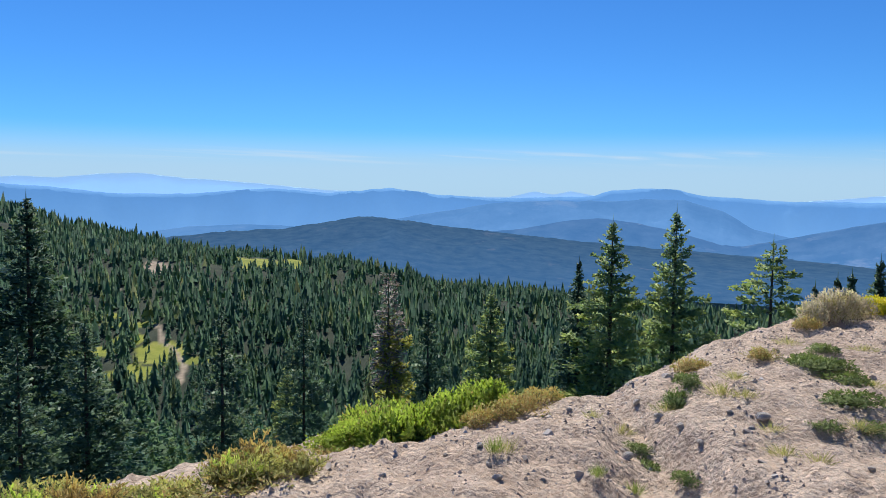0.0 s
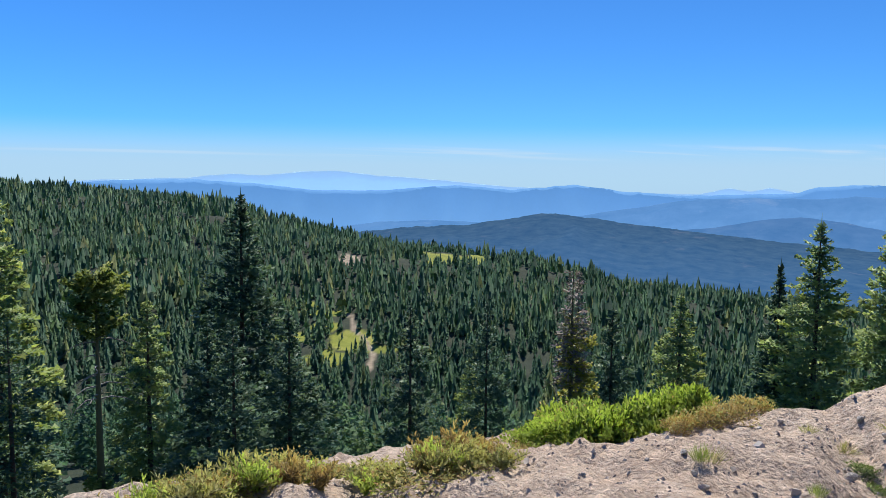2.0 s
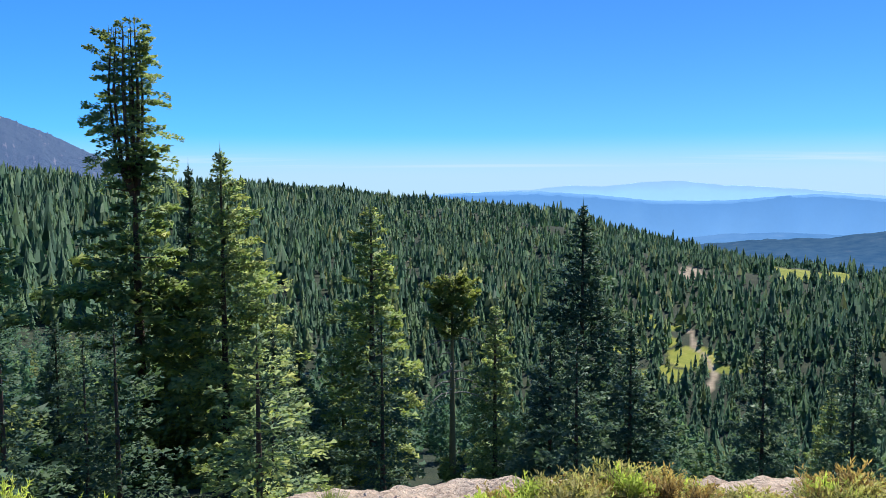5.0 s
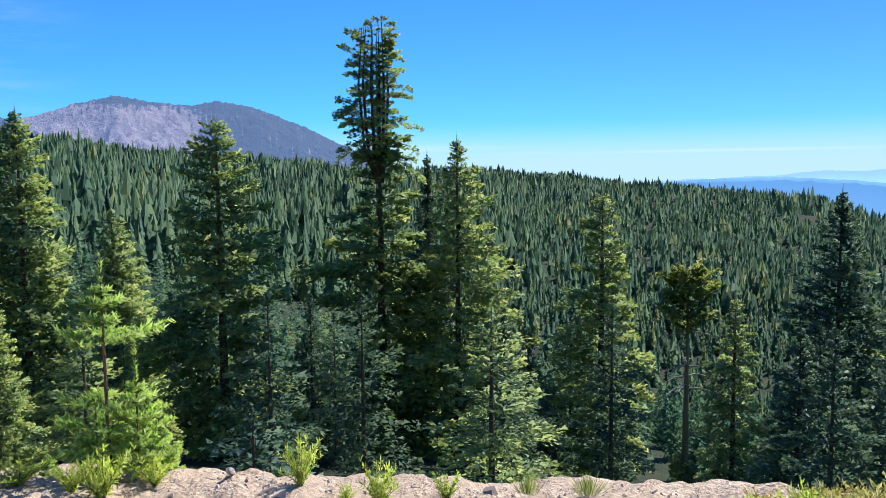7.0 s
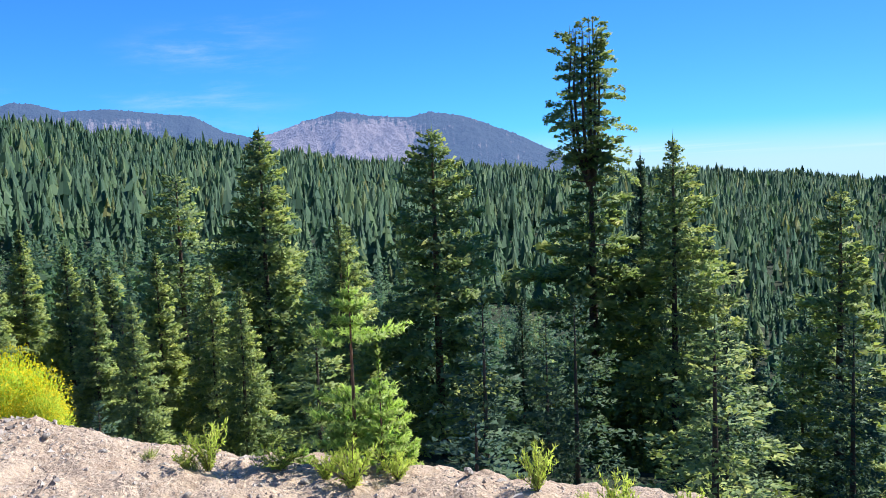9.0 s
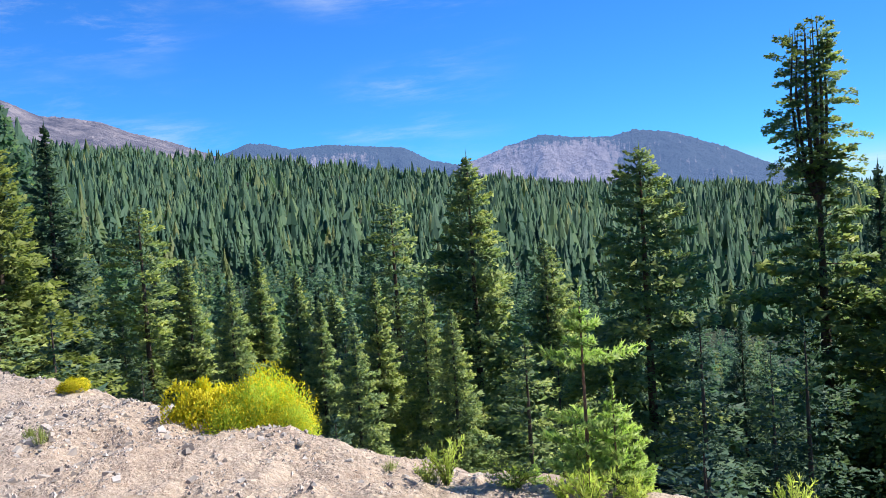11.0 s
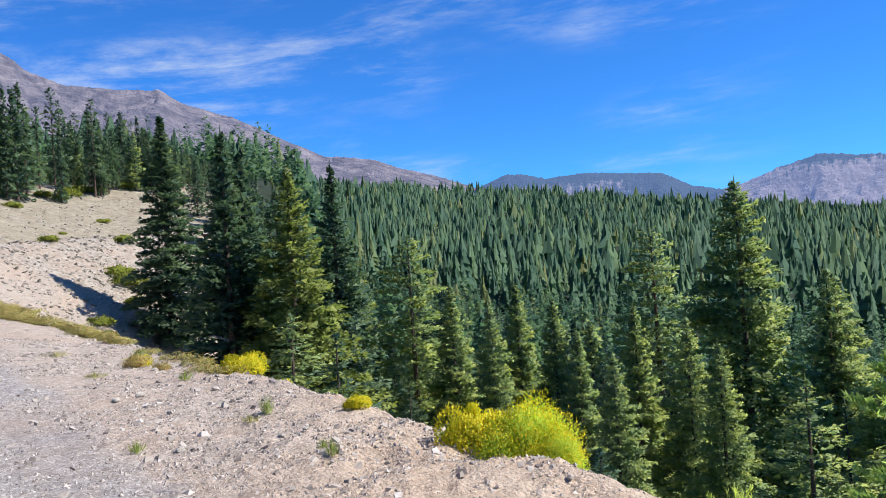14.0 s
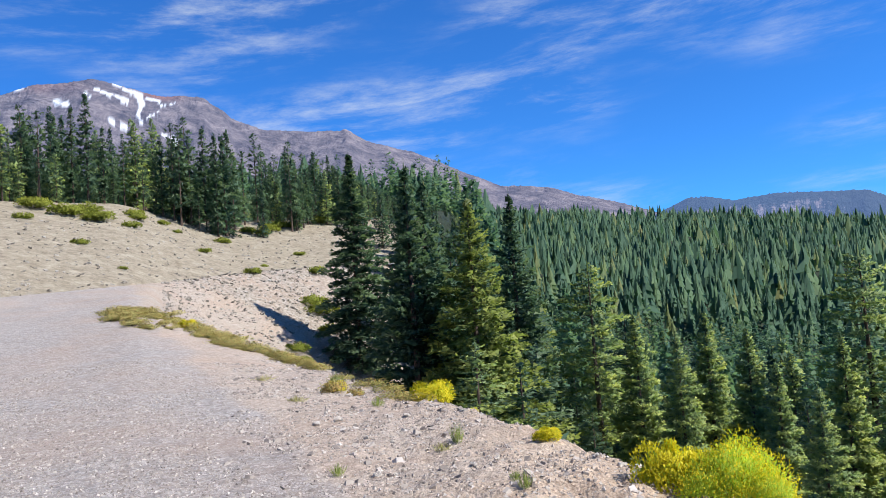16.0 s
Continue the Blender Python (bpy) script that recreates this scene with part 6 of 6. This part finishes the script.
ROCKS3 = ((120.9, 11.61, 0.18), (125.7, 11.7, 0.24), (116.3, 7.9, 0.12), (114.7, 7.8, 0.12), (121.7, 8.05, 0.1), (122.9, 8.13, 0.16), (118.7, 10.96, 0.16), (116.7, 7.18, 0.12), (109.7, 8.2, 0.12), (127.2, 11.45, 0.2), (125.0, 14.8, 0.22), (112.9, 6.66, 0.1), (123.7, 9.9, 0.12), (126.6, 12.4, 0.16),
          (58, 4.3, 0.12), (70, 4.5, 0.1), (55, 4.2, 0.08), (102, 6.7, 0.12), (104.6, 7.1, 0.1), (112.2, 9.2, 0.14), (117, 11.8, 0.16), (119.8, 13.2, 0.15), (97, 5.9, 0.1), (90, 5.3, 0.09))
for k, (az, r, s) in enumerate(ROCKS + ROCKS2 + ROCKS3):
    s = s * 0.8
    x, y = pol(az, r)
    ob = tagged(new("rock", STONES[k % 8]), "pale volcanic rock lying on the gravel", "rock", "loose rocks")
    ob.matrix_world = pose(x, y, ground_at(az, r) + s * 0.1, k * 37 % 50 - 25, k * 53 % 40 - 20, k * 97) @ Matrix.Diagonal((s * 0.85, s * (0.6 + 0.05 * (k % 6)), s * 0.55, 1))


def gravel(name, n, az0, az1, r0, r1, s0, s1, label, power=2.2, sharp=False):
    """Loose pebbles strewn over the surface, as one object: eight-cornered chips, or small sharp ones of four corners."""
    g = np.random.RandomState(n)
    az, r = az0 + (az1 - az0) * g.rand(n), np.sqrt(r0 ** 2 + (r1 ** 2 - r0 ** 2) * g.rand(n))
    re, _ = rim(az)
    keep = (r < re + 0.5) & (fbm(az * 0.4, r * 1.5, 3) > 0.36)
    az, r = az[keep], r[keep]
    m = len(az)
    x, y = pol(az, r)
    z, _ = surface(az, r)
    size = s0 + (s1 - s0) * g.rand(m) ** power
    if sharp:
        chip = np.array([(-0.5, -0.35, -0.15), (0.5, -0.3, -0.15), (0.05, 0.5, -0.15), (0.05, 0, 0.34)])
        f = np.array([(0, 1, 3), (1, 2, 3), (2, 0, 3)])
    else:
        chip = np.array([(-1, -1, -1), (1, -1, -1), (1, 1, -1), (-1, 1, -1), (-0.7, -0.7, 1), (0.8, -0.6, 1), (0.6, 0.8, 1), (-0.8, 0.6, 1)]) * np.array([0.5, 0.4, 0.28])
        f = np.array([(0, 3, 2, 1), (4, 5, 6, 7), (0, 1, 5, 4), (1, 2, 6, 5), (2, 3, 7, 6), (3, 0, 4, 7)])
    k = len(chip)
    th = g.rand(m) * 6.283
    v = chip[None] * (0.6 + 0.6 * g.rand(m, k, 3)) * size[:, None, None]
    v = np.stack([v[..., 0] * np.cos(th)[:, None] - v[..., 1] * np.sin(th)[:, None], v[..., 0] * np.sin(th)[:, None] + v[..., 1] * np.cos(th)[:, None], v[..., 2] + v[..., 0] * 0.35], -1)
    v += np.stack([x, y, z - size * (0.0 if sharp else 0.06)], -1)[:, None, :]
    faces = (np.arange(m)[:, None, None] * k + f[None]).reshape(-1, f.shape[1])
    return tagged(new(name, raw_mesh(name, v.reshape(-1, 3), faces, PEBBLE)), label, "gravel", kind="stuff")


_p = Mat("pebbles")
_p.color(_p.ramp(_p.island(), (0.0, (0.22, 0.185, 0.16)), (0.45, (0.39, 0.335, 0.285)), (0.85, (0.53, 0.465, 0.4)), (1.0, (0.68, 0.62, 0.56)))).rough(0.9)
PEBBLE = _p.m
_p = Mat("slope_rubble")
_p.color(_p.ramp(_p.island(), (0.0, (0.2, 0.175, 0.145)), (0.5, (0.36, 0.32, 0.265)), (1.0, (0.5, 0.46, 0.4)))).rough(0.95)
RUBBLE = _p.m
gravel("bank_gravel", 40000, -32, 112, 3.2, 9.5, 0.008, 0.04, "loose tan pebbles on the bank", 2.5, True)
gravel("bank_stones", 500, -32, 40, 3.6, 11, 0.015, 0.08, "broken tan stones half sunk in the hump", 3.0)
gravel("rim_bank_stones", 1300, 40, 118, 3.6, 11, 0.015, 0.09, "broken tan stones half sunk in the bank", 3.0)
gravel("pad_gravel", 70000, 96, 151, 4.4, 20, 0.016, 0.06, "grey loose gravel of the pullout", 2.2, True)
gravel("rim_stones", 3600, 104, 133, 5.5, 22, 0.02, 0.13, "broken grey stones along the edge of the pullout", 3.0)


def slabs(name, n, az0, az1, label, above=False):
    """Broken slabs and blocks strewn over the fill slope below the road."""
    g = np.random.RandomState(n + 1)
    az = az0 + (az1 - az0) * g.rand(n)
    re, _ = rim(az)
    top = np.interp(az, [115, 122, 128, 134, 140, 150], [98, 93, 86, 74, 60, 48])
    r = top + 7 + 34 * g.rand(n) if above else np.maximum(re + 1, top - 1 - 30 * g.rand(n))
    x, y = pol(az, r)
    z, _ = surface(az, r)
    size = 0.05 + 0.32 * g.rand(n) ** 5
    box = np.array([(-1, -1, -1), (1, -1, -1), (1, 1, -1), (-1, 1, -1), (-1, -1, 1), (1, -1, 1), (1, 1, 1), (-1, 1, 1)]) * np.array([0.5, 0.35, 0.2])
    th = g.rand(n) * 6.283
    v = box[None] * (0.7 + 0.5 * g.rand(n, 8, 1)) * size[:, None, None]
    v = np.stack([v[..., 0] * np.cos(th)[:, None] - v[..., 1] * np.sin(th)[:, None], v[..., 0] * np.sin(th)[:, None] + v[..., 1] * np.cos(th)[:, None], v[..., 2] + v[..., 0] * 0.3], -1)
    v += np.stack([x, y, z + size * 0.08], -1)[:, None, :]
    f = np.array([(0, 3, 2, 1), (4, 5, 6, 7), (0, 1, 5, 4), (1, 2, 6, 5), (2, 3, 7, 6), (3, 0, 4, 7)])
    faces = (np.arange(n)[:, None, None] * 8 + f[None]).reshape(-1, 4)
    return tagged(new(name, raw_mesh(name, v.reshape(-1, 3), faces, RUBBLE)), label, "rubble", kind="stuff")


slabs("fill_slope_rubble", 9000, 118, 138, "broken pale rock strewn over the fill slope")
slabs("cut_slope_rubble", 4500, 118, 151, "small loose rocks strewn over the cut slope above the road", True)

# ---------------------------------------------------------------- the paved road on its bench
_a = Mat("weathered_asphalt")
_a.color(_a.mix(_a.noise(0.6, 5), (0.34, 0.32, 0.305), (0.44, 0.415, 0.39))).rough(0.9)
_a.bump(_a.noise(40, 3), 0.01)
ra = np.arange(116, 152.1, 0.4)
rr = np.interp(ra, [115, 122, 128, 134, 140, 150], [98, 93, 86, 74, 60, 48])
cross = np.linspace(0.4, 7.2, 8)
RA, CR = np.meshgrid(ra, cross, indexing="ij")
RR = rr[:, None] + CR
rx, ry = pol(RA, RR)
rz = surface(RA, RR)[0] + np.where((CR < 1) | (CR > 6.5), -0.12, 0.05)
n1, n2 = RA.shape
ix = np.arange(n1 * n2).reshape(n1, n2)
q = np.stack([ix[:-1, :-1], ix[1:, :-1], ix[1:, 1:], ix[:-1, 1:]], -1).reshape(-1, 4)
tagged(new("road", raw_mesh("road", np.stack([rx, ry, rz], -1).reshape(-1, 3), q[:, ::-1], _a.m, True)), "pale grey gravelly road on a bench of the hillside", "road", kind="structure")
